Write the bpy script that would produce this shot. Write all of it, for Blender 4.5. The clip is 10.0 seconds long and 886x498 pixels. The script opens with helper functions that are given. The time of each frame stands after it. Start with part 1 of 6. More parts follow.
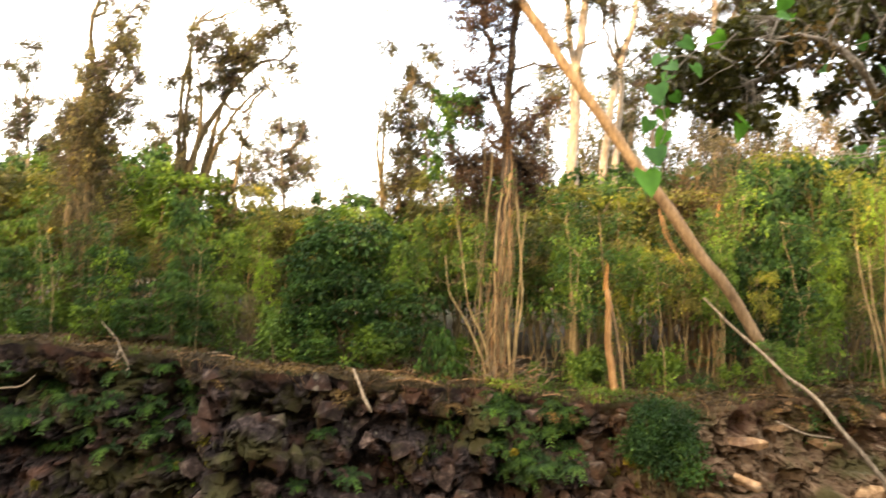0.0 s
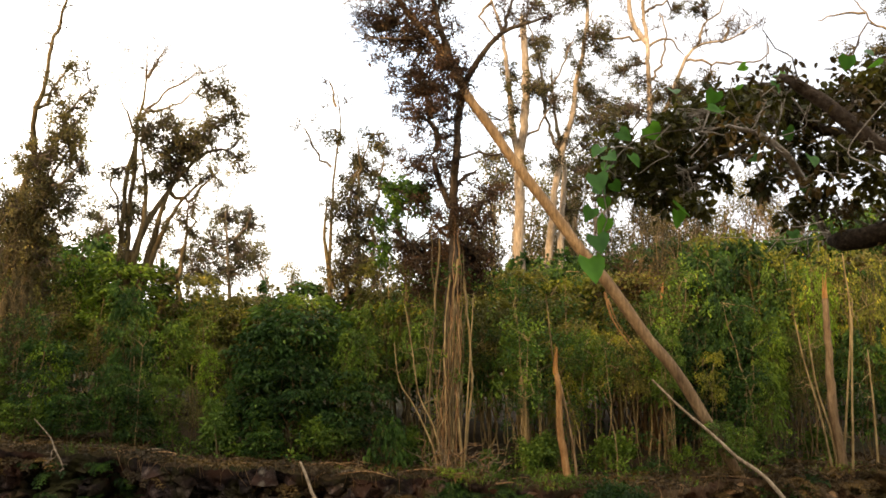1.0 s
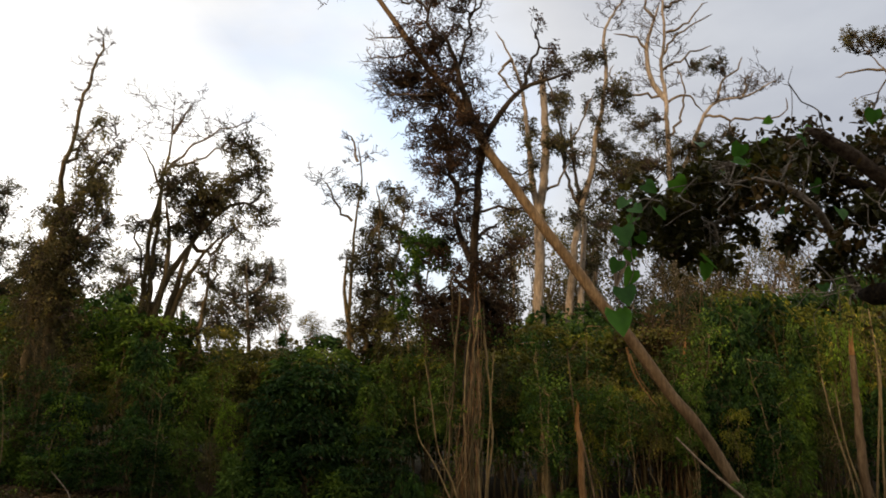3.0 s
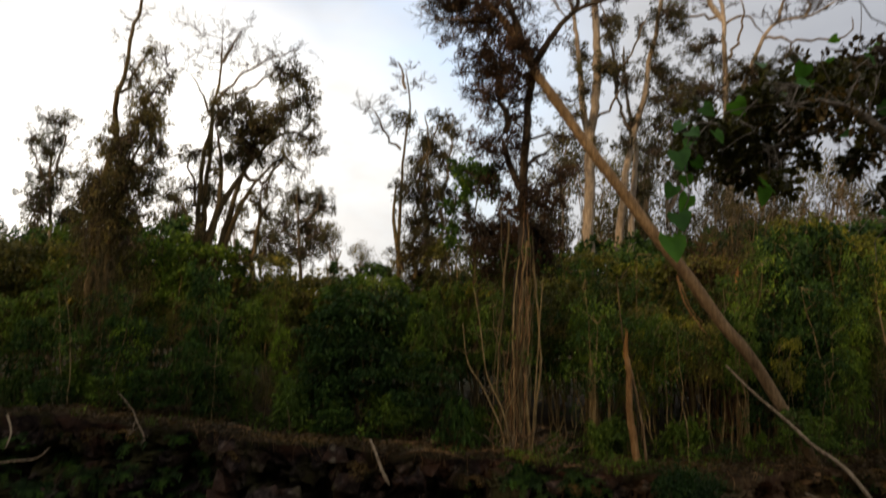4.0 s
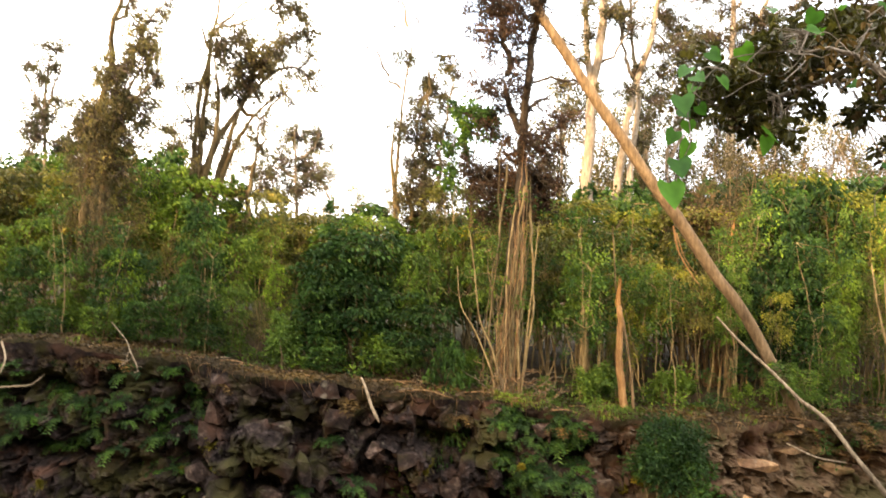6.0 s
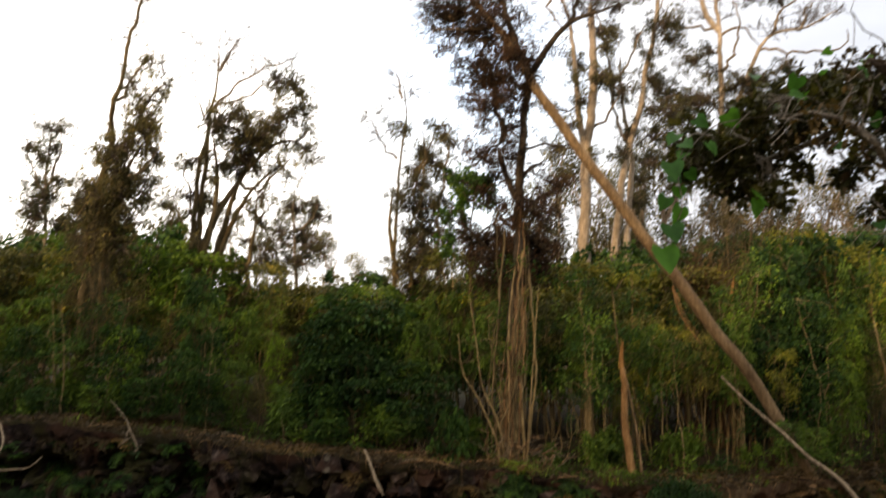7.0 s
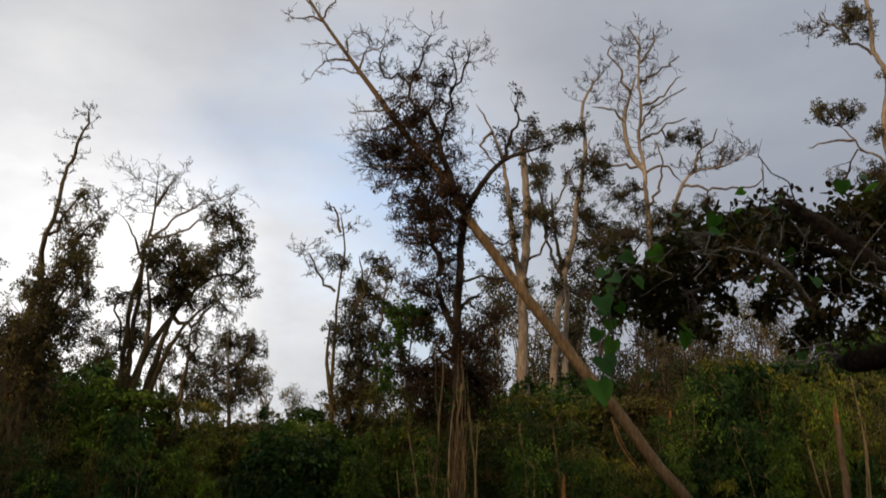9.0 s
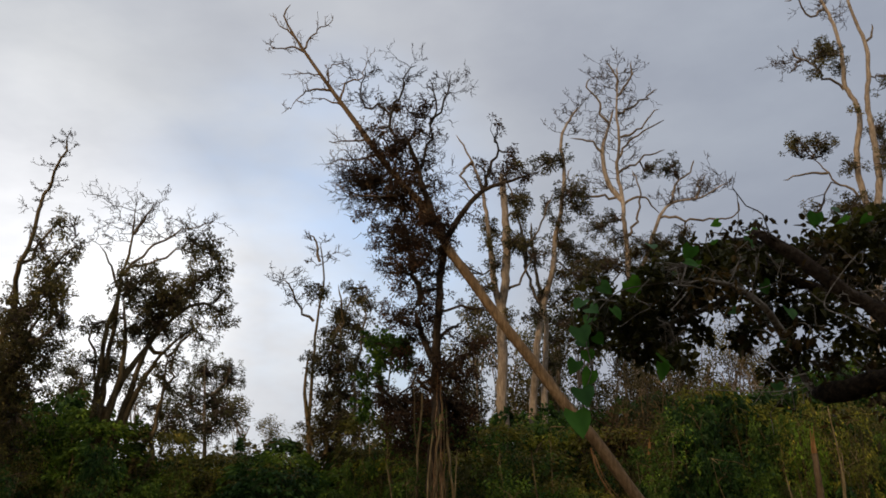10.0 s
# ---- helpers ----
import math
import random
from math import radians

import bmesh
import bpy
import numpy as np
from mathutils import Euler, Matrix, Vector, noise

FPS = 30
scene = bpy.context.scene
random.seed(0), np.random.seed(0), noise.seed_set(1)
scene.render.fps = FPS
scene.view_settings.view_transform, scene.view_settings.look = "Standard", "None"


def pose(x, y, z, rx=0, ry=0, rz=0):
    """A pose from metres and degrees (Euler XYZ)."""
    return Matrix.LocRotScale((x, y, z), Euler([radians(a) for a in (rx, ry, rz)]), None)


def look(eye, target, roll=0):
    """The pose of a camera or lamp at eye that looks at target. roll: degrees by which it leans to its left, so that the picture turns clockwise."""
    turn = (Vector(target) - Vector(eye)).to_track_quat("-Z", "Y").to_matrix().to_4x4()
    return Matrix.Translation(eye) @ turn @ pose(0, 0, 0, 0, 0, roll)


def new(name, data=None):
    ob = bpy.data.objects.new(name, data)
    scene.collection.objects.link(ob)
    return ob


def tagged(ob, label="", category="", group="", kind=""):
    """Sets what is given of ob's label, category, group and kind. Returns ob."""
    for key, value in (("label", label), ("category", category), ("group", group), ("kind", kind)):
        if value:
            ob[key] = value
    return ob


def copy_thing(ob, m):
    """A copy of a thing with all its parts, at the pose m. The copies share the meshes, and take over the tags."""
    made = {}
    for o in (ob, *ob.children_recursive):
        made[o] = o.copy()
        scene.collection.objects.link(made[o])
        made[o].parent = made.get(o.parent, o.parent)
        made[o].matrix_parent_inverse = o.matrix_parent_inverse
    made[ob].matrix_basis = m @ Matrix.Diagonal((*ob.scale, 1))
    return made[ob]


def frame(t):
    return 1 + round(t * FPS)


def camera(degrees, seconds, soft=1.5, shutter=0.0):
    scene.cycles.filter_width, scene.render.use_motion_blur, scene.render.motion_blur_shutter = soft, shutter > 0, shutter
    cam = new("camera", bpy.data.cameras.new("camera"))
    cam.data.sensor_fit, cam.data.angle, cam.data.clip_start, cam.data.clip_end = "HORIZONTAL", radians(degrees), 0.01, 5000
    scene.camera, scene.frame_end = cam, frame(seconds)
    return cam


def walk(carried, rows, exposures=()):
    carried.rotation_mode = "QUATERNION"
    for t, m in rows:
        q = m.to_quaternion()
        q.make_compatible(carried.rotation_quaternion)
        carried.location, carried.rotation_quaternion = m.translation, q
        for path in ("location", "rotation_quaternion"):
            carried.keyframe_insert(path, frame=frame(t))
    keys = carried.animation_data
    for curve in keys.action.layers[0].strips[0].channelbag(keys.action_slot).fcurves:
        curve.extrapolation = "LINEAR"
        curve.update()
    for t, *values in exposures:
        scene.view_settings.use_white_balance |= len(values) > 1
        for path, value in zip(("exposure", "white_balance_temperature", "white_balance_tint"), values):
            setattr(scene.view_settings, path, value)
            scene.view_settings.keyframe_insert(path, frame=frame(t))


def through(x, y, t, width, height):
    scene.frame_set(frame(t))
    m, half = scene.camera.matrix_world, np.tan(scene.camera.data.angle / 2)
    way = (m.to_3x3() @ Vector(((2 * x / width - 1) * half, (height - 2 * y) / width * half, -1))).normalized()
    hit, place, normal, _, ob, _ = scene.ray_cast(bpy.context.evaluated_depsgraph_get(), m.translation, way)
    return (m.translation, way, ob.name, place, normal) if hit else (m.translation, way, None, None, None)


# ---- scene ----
cam = camera(57.05, 10.0, soft=1.7, shutter=0.65)
# the camera stands on one spot above the pit and swings up and down
PATH = [
    (0, pose(0.000, -0.000, 1.600, 90.00, 0.00, -0.00)),
    (0.1, pose(0.002, -0.004, 1.603, 90.36, 0.33, -0.75)),
    (0.5, pose(0.009, -0.021, 1.613, 94.35, 2.13, -3.03)),
    (1, pose(0.007, 0.005, 1.619, 95.95, 1.14, -3.55)),
    (1.5, pose(0.012, 0.013, 1.616, 96.48, 2.44, -4.51)),
    (2, pose(0.005, 0.035, 1.622, 97.63, 2.01, -3.85)),
    (3.3, pose(-0.029, 0.011, 1.605, 99.97, 0.34, -1.54)),
    (3.5, pose(-0.033, 0.008, 1.603, 98.63, 0.33, -0.63)),
    (4, pose(-0.043, 0.006, 1.592, 94.83, 0.35, 1.06)),
    (4.4, pose(-0.036, 0.013, 1.584, 91.54, -0.28, 0.86)),
    (4.5, pose(-0.034, 0.015, 1.582, 91.42, -0.78, 0.08)),
    (4.6, pose(-0.037, 0.012, 1.580, 91.54, -1.36, -1.05)),
    (4.9, pose(-0.045, 0.002, 1.572, 90.86, -1.59, -1.33)),
    (5, pose(-0.048, -0.002, 1.570, 90.82, -2.09, -2.00)),
    (5.4, pose(-0.038, 0.028, 1.572, 89.44, -3.27, -2.43)),
    (5.5, pose(-0.035, 0.035, 1.573, 89.54, -2.94, -1.75)),
    (5.6, pose(-0.036, 0.039, 1.573, 89.66, -2.69, -0.92)),
    (5.7, pose(-0.037, 0.043, 1.573, 89.95, -2.58, -0.23)),
    (6.8, pose(-0.033, 0.024, 1.593, 94.08, -0.16, 1.36)),
    (7, pose(-0.025, 0.021, 1.600, 95.47, 0.13, 0.80)),
    (7.5, pose(-0.015, 0.006, 1.613, 99.24, 0.44, -2.18)),
    (8, pose(-0.012, 0.002, 1.612, 102.27, 1.30, -3.18)),
    (8.5, pose(-0.011, -0.005, 1.611, 103.72, 1.39, -3.40)),
    (9, pose(-0.011, -0.008, 1.610, 104.66, 1.35, -3.34)),
    (9.5, pose(-0.002, -0.002, 1.616, 106.74, 1.27, -4.27)),
    (10, pose(-0.004, -0.012, 1.612, 106.70, 1.51, -4.76)),
]
EXPOSURES = [(0.0, 3.27, 7400, 10), (0.5, 2.62, 7500, 10), (1.0, 2.0, 7600, 10), (2.0, 1.57, 7800, 10), (2.2, 1.34, 7700, 10), (3.3, 0.45, 6850, 10), (4.0, 0.40, 7150, 10),
             (4.3, 1.00, 7200, 10), (4.5, 2.02, 7300, 10), (5.0, 2.68, 7400, 10), (5.7, 3.27, 7400, 10), (6.8, 1.7, 7300, 10), (7.0, 1.37, 7300, 10), (7.5, 0.58, 7250, 10),
             (8.0, 0.2, 6800, 10), (9.0, 0.02, 6650, 10), (9.5, -0.18, 6400, 10), (10.0, 0.0, 6450, 10)]
walk(cam, PATH, EXPOSURES)

# ---- world and sun ----
SUN_AZIMUTH, SUN_ELEVATION = 218.0, 20.0     # degrees clockwise from ahead; low behind the camera


def make_world():
    world = bpy.data.worlds.new("sky")
    scene.world = world
    world.use_nodes = True
    nt = world.node_tree
    nt.nodes.clear()
    nd, ln = nt.nodes, nt.links
    out, back = nd.new("ShaderNodeOutputWorld"), nd.new("ShaderNodeBackground")
    sky = nd.new("ShaderNodeTexSky")
    sky.sky_type, sky.sun_disc = "NISHITA", False
    sky.sun_elevation, sky.sun_rotation = radians(SUN_ELEVATION), radians(SUN_AZIMUTH)
    tc, mp = nd.new("ShaderNodeTexCoord"), nd.new("ShaderNodeMapping")
    mp.inputs["Scale"].default_value = (1.0, 1.0, 2.1)
    mp.inputs["Location"].default_value = (0.35, 0.1, 0.62)
    ln.new(tc.outputs["Generated"], mp.inputs["Vector"])

    def cloud_noise(scale, detail, rough):
        n = nd.new("ShaderNodeTexNoise")
        n.inputs["Scale"].default_value, n.inputs["Detail"].default_value = scale, detail
        n.inputs["Roughness"].default_value = rough
        ln.new(mp.outputs["Vector"], n.inputs["Vector"])
        return n

    def ramp(src, stops):
        r = nd.new("ShaderNodeValToRGB")
        els = r.color_ramp.elements
        els[0].position, els[0].color = stops[0][0], (*stops[0][1], 1)
        els[1].position, els[1].color = stops[-1][0], (*stops[-1][1], 1)
        for p, c in stops[1:-1]:
            els.new(p).color = (*c, 1)
        ln.new(src, r.inputs["Fac"])
        return r

    def mix(kind, fac, a, b):
        m = nd.new("ShaderNodeMix")
        m.data_type, m.blend_type = "RGBA", kind
        for sock, val in ((m.inputs["Factor"], fac), (m.inputs["A"], a), (m.inputs["B"], b)):
            if isinstance(val, (float, tuple)):
                sock.default_value = val
            else:
                ln.new(val, sock)
        return m.outputs["Result"]

    # a broken cloud deck: grey bellies, pale edges, and a bright bank where the deck is thin
    def toward(way, lo, hi):
        dot = nd.new("ShaderNodeVectorMath")
        dot.operation = "DOT_PRODUCT"
        dot.inputs[1].default_value = Vector(way).normalized()
        ln.new(tc.outputs["Generated"], dot.inputs[0])
        return ramp(dot.outputs["Value"], [(lo, (0, 0, 0)), (hi, (1, 1, 1))]).outputs["Color"]

    body = ramp(cloud_noise(1.7, 6, 0.55).outputs["Fac"], [(0.32, (0.45, 0.47, 0.525)), (0.52, (0.575, 0.595, 0.635)), (0.72, (0.76, 0.77, 0.78))]).outputs["Color"]
    thin = ramp(cloud_noise(2.6, 5, 0.55).outputs["Fac"], [(0.36, (0, 0, 0)), (0.6, (1, 1, 1))]).outputs["Color"]
    wisps = ramp(cloud_noise(3.2, 5, 0.6).outputs["Fac"], [(0.32, (0.55, 0.55, 0.55)), (0.58, (1, 1, 1))]).outputs["Color"]
    blue = mix("ADD", 1.0, mix("MULTIPLY", 1.0, sky.outputs["Color"], (0.10, 0.10, 0.10, 1)), (0.34, 0.41, 0.55, 1))
    gap = mix("MULTIPLY", 1.0, toward((-0.07, 0.95, 0.28), 0.96, 0.997), thin)
    deck = mix("MIX", mix("MULTIPLY", 1.0, gap, (0.75, 0.75, 0.75, 1)), body, blue)
    deck = mix("MULTIPLY", toward((0.62, 0.72, 0.32), 0.82, 0.98), deck, (0.72, 0.76, 0.82, 1))
    lit = mix("ADD", mix("MULTIPLY", 1.0, toward((-0.43, 0.88, 0.18), 0.95, 0.992), wisps), deck, (0.58, 0.56, 0.53, 1))
    lit = mix("ADD", mix("MULTIPLY", 1.0, toward((-0.17, 0.965, 0.19), 0.982, 0.999), wisps), lit, (0.30, 0.29, 0.27, 1))
    ln.new(lit, back.inputs["Color"])
    back.inputs["Strength"].default_value = 1.0
    ln.new(back.outputs["Background"], out.inputs["Surface"])


make_world()
sun_data = bpy.data.lights.new("sun", "SUN")
sun_data.energy, sun_data.angle, sun_data.color = 2.0, radians(8), (1.0, 0.74, 0.46)
sun = new("sun", sun_data)
_az, _el = radians(SUN_AZIMUTH), radians(SUN_ELEVATION)
sun.matrix_world = look((0, 0, 30), Vector((0, 0, 30)) - Vector((math.sin(_az) * math.cos(_el), math.cos(_az) * math.cos(_el), math.sin(_el))))

# ---- materials ----


def shader(name):
    m = bpy.data.materials.new(name)
    m.use_nodes = True
    nt = m.node_tree
    nt.nodes.clear()
    out = nt.nodes.new("ShaderNodeOutputMaterial")
    return m, nt.nodes, nt.links, out


def colours(nd, ln, src, stops):
    r = nd.new("ShaderNodeValToRGB")
    els = r.color_ramp.elements
    els[0].position, els[0].color = stops[0][0], (*stops[0][1], 1)
    els[1].position, els[1].color = stops[-1][0], (*stops[-1][1], 1)
    for p, c in stops[1:-1]:
        els.new(p).color = (*c, 1)
    ln.new(src, r.inputs["Fac"])
    return r.outputs["Color"]


def noise_node(nd, ln, scale, detail=4, rough=0.6, vec=None):
    n = nd.new("ShaderNodeTexNoise")
    n.inputs["Scale"].default_value, n.inputs["Detail"].default_value = scale, detail
    n.inputs["Roughness"].default_value = rough
    if vec is not None:
        ln.new(vec, n.inputs["Vector"])
    return n.outputs["Fac"]


def blend(nd, ln, kind, fac, a, b):
    m = nd.new("ShaderNodeMix")
    m.data_type, m.blend_type = "RGBA", kind
    for sock, val in ((m.inputs["Factor"], fac), (m.inputs["A"], a), (m.inputs["B"], b)):
        if isinstance(val, (float, tuple)):
            sock.default_value = val
        else:
            ln.new(val, sock)
    return m.outputs["Result"]


def leaf_material(name, dark, mid, light, gloss=0.55, through=0.24, patch=1.3):
    """Leaves: each leaf its own tone, larger patches of tone, some light through the blade."""
    m, nd, ln, out = shader(name)
    geo, tc = nd.new("ShaderNodeNewGeometry"), nd.new("ShaderNodeTexCoord")
    each = colours(nd, ln, geo.outputs["Random Per Island"], [(0.0, tuple(0.9 * q for q in dark)), (0.35, mid), (0.8, mid), (1.0, light)])
    wide = colours(nd, ln, noise_node(nd, ln, patch, 3, 0.6, tc.outputs["Object"]), [(0.3, (0.42, 0.44, 0.45)), (0.5, (0.95, 0.95, 0.95)), (0.72, (2.3, 2.05, 1.3))])
    col = blend(nd, ln, "MULTIPLY", 1.0, each, wide)
    info = nd.new("ShaderNodeObjectInfo")
    col = blend(nd, ln, "MULTIPLY", 1.0, col, colours(nd, ln, info.outputs["Random"], [(0.0, (0.6, 0.64, 0.66)), (0.5, (0.95, 0.95, 0.95)), (1.0, (1.35, 1.3, 1.0))]))
    p, tr, mx = nd.new("ShaderNodeBsdfPrincipled"), nd.new("ShaderNodeBsdfTranslucent"), nd.new("ShaderNodeMixShader")
    ln.new(col, p.inputs["Base Color"])
    p.inputs["Roughness"].default_value = gloss
    p.inputs["Specular IOR Level"].default_value = 0.12
    ln.new(blend(nd, ln, "MULTIPLY", 1.0, col, (1.3, 1.3, 0.6, 1)), tr.inputs["Color"])
    mx.inputs["Fac"].default_value = through
    ln.new(p.outputs[0], mx.inputs[1])
    ln.new(tr.outputs[0], mx.inputs[2])
    ln.new(mx.outputs[0], out.inputs["Surface"])
    return m


def bark_material(name, dark, mid, light, along=(6, 6, 1.2), bump=0.5, moss=None):
    m, nd, ln, out = shader(name)
    tc, mp = nd.new("ShaderNodeTexCoord"), nd.new("ShaderNodeMapping")
    mp.inputs["Scale"].default_value = along
    ln.new(tc.outputs["Object"], mp.inputs["Vector"])
    n1 = noise_node(nd, ln, 3.0, 6, 0.65, mp.outputs["Vector"])
    n2 = noise_node(nd, ln, 0.9, 3, 0.5, tc.outputs["Object"])
    col = colours(nd, ln, n1, [(0.3, dark), (0.5, mid), (0.72, light)])
    col = blend(nd, ln, "MULTIPLY", 1.0, col, colours(nd, ln, n2, [(0.3, (0.7, 0.68, 0.66)), (0.7, (1.2, 1.17, 1.12))]))
    if moss:
        col = blend(nd, ln, "MIX", colours(nd, ln, noise_node(nd, ln, 2.2, 4, 0.6, tc.outputs["Object"]), [(0.55, (0, 0, 0)), (0.68, (1, 1, 1))]), col, (*moss, 1))
    p, b = nd.new("ShaderNodeBsdfPrincipled"), nd.new("ShaderNodeBump")
    ln.new(col, p.inputs["Base Color"])
    p.inputs["Roughness"].default_value = 0.85
    p.inputs["Specular IOR Level"].default_value = 0.12
    b.inputs["Strength"].default_value, b.inputs["Distance"].default_value = bump, 0.02
    ln.new(n1, b.inputs["Height"])
    ln.new(b.outputs["Normal"], p.inputs["Normal"])
    ln.new(p.outputs[0], out.inputs["Surface"])
    return m


def rock_material(name, dark, mid, light, stain, lichen=0.62, brown=None):
    """Weathered basalt: grain, rusty soil stains and pale lichen crusts; every stone has its own tone."""
    m, nd, ln, out = shader(name)
    tc, info = nd.new("ShaderNodeTexCoord"), nd.new("ShaderNodeObjectInfo")
    pos = nd.new("ShaderNodeNewGeometry").outputs["Position"]
    n1 = noise_node(nd, ln, 9.0, 7, 0.7, pos)
    n2 = noise_node(nd, ln, 1.6, 4, 0.6, pos)
    n3 = noise_node(nd, ln, 3.4, 5, 0.65, pos)
    col = colours(nd, ln, n1, [(0.3, dark), (0.52, mid), (0.75, light)])
    if brown:
        sep = nd.new("ShaderNodeSeparateXYZ")
        ln.new(pos, sep.inputs[0])
        add = nd.new("ShaderNodeMath")
        add.operation = "MULTIPLY_ADD"
        ln.new(n2, add.inputs[0])
        add.inputs[1].default_value = 3.0
        ln.new(sep.outputs["X"], add.inputs[2])
        zone = nd.new("ShaderNodeMapRange")
        zone.inputs["From Min"].default_value, zone.inputs["From Max"].default_value = 3.6, 5.4
        ln.new(add.outputs[0], zone.inputs["Value"])
        col = blend(nd, ln, "MIX", zone.outputs["Result"], col, colours(nd, ln, n1, [(0.3, brown[0]), (0.52, brown[1]), (0.75, brown[2])]))
    tone = colours(nd, ln, info.outputs["Random"], [(0.0, (0.4, 0.4, 0.43)), (0.75, (1.1, 1.05, 1.0)), (1.0, (1.7, 1.62, 1.55))])
    col = blend(nd, ln, "MULTIPLY", 1.0, col, tone)
    col = blend(nd, ln, "MIX", colours(nd, ln, n2, [(0.5, (0, 0, 0)), (0.66, (0.8, 0.8, 0.8))]), col, (*stain, 1))
    col = blend(nd, ln, "MIX", colours(nd, ln, n3, [(lichen, (0, 0, 0)), (lichen + 0.1, (0.75, 0.75, 0.75))]), col, (0.19, 0.165, 0.125, 1))
    col = blend(nd, ln, "MIX", colours(nd, ln, noise_node(nd, ln, 1.1, 5, 0.6, pos), [(0.50, (0, 0, 0)), (0.62, (0.75, 0.75, 0.75))]), col, (0.04, 0.038, 0.011, 1))
    p, b = nd.new("ShaderNodeBsdfPrincipled"), nd.new("ShaderNodeBump")
    ln.new(col, p.inputs["Base Color"])
    p.inputs["Roughness"].default_value = 0.9
    p.inputs["Specular IOR Level"].default_value = 0.12
    b.inputs["Strength"].default_value, b.inputs["Distance"].default_value = 0.7, 0.05
    ln.new(n1, b.inputs["Height"])
    ln.new(b.outputs["Normal"], p.inputs["Normal"])
    ln.new(p.outputs[0], out.inputs["Surface"])
    return m


def soil_material(name):
    m, nd, ln, out = shader(name)
    tc = nd.new("ShaderNodeTexCoord")
    n1 = noise_node(nd, ln, 14.0, 7, 0.7, tc.outputs["Object"])
    n2 = noise_node(nd, ln, 0.7, 4, 0.6, tc.outputs["Object"])
    col = colours(nd, ln, n1, [(0.3, (0.014, 0.01, 0.006)), (0.5, (0.045, 0.029, 0.015)), (0.72, (0.1, 0.062, 0.032))])
    col = blend(nd, ln, "MIX", colours(nd, ln, n2, [(0.45, (0, 0, 0)), (0.65, (0.75, 0.75, 0.75))]), col, (0.025, 0.036, 0.010, 1))
    p, b = nd.new("ShaderNodeBsdfPrincipled"), nd.new("ShaderNodeBump")
    ln.new(col, p.inputs["Base Color"])
    p.inputs["Roughness"].default_value = 0.95
    p.inputs["Specular IOR Level"].default_value = 0.12
    b.inputs["Strength"].default_value, b.inputs["Distance"].default_value = 0.8, 0.05
    ln.new(n1, b.inputs["Height"])
    ln.new(b.outputs["Normal"], p.inputs["Normal"])
    ln.new(p.outputs[0], out.inputs["Surface"])
    return m


OHIA_LEAF = leaf_material("olive_leaf", (0.04431, 0.04287, 0.02199), (0.08865, 0.07964, 0.03998), (0.192, 0.1532, 0.07993))
DARK_LEAF = leaf_material("brown_green_leaf", (0.022, 0.013, 0.0095), (0.046, 0.026, 0.018), (0.095, 0.053, 0.036), through=0.2)
GREY_LEAF = leaf_material("grey_green_leaf", (0.04938, 0.0506, 0.02674), (0.0823, 0.0792, 0.0432), (0.1317, 0.1155, 0.06686))
BUSH_LEAF = leaf_material("deep_green_leaf", (0.0113, 0.0296, 0.0090), (0.0284, 0.0646, 0.0178), (0.0806, 0.1345, 0.0318))
LIME_LEAF = leaf_material("bright_green_leaf", (0.075, 0.135, 0.017), (0.14, 0.235, 0.028), (0.24, 0.33, 0.05))
SCRUB_LEAF = leaf_material("yellow_green_leaf", (0.0550, 0.0686, 0.0160), (0.1265, 0.1372, 0.0280), (0.2530, 0.2352, 0.0500))
FERN_LEAF = leaf_material("fern_green_leaf", (0.0347, 0.0640, 0.0149), (0.0711, 0.1210, 0.0238), (0.1501, 0.2065, 0.0417))
BANK_FERN = leaf_material("bank_fern_leaf", (0.0204, 0.0442, 0.01734), (0.03825, 0.0765, 0.02754), (0.07225, 0.119, 0.0408))
OLIVE_LEAF = leaf_material("olive_creeper_leaf", (0.0458, 0.0493, 0.0179), (0.0991, 0.0986, 0.0336), (0.1906, 0.1681, 0.0578))
DRAPED_LEAF = leaf_material("brown_olive_creeper_leaf", (0.035, 0.03, 0.017), (0.075, 0.062, 0.034), (0.13, 0.105, 0.058))
NEAR_LEAF = leaf_material("dark_glossy_leaf", (0.027, 0.029, 0.013), (0.05, 0.05, 0.024), (0.1, 0.095, 0.04), gloss=0.35, through=0.25, patch=4)
VINE_LEAF = leaf_material("vine_leaf", (0.055, 0.15, 0.034), (0.08, 0.21, 0.044), (0.115, 0.27, 0.06), gloss=0.4, through=0.4, patch=6)
DRY_LEAF = leaf_material("dry_brown_leaf", (0.03515, 0.02232, 0.01155), (0.07031, 0.04743, 0.02567), (0.1205, 0.0837, 0.04492), through=0.2)
GREY_BARK = bark_material("grey_brown_bark", (0.063, 0.0468, 0.0324), (0.153, 0.117, 0.081), (0.306, 0.243, 0.1701))
DARK_BARK = bark_material("dark_bark", (0.0165, 0.012, 0.0081), (0.0375, 0.02775, 0.0189), (0.0825, 0.06375, 0.04387))
PALE_BARK = bark_material("pale_cream_bark", (0.1266, 0.09792, 0.07379), (0.2691, 0.2122, 0.1563), (0.3958, 0.3346, 0.2605), bump=0.3)
TAN_BARK = bark_material("orange_tan_dead_wood", (0.07, 0.046, 0.026), (0.15, 0.1, 0.056), (0.25, 0.178, 0.108), bump=0.4)
ROOT_BARK = bark_material("brown_root_bark", (0.06188, 0.03507, 0.01613), (0.1857, 0.1093, 0.05443), (0.3918, 0.2475, 0.1331))
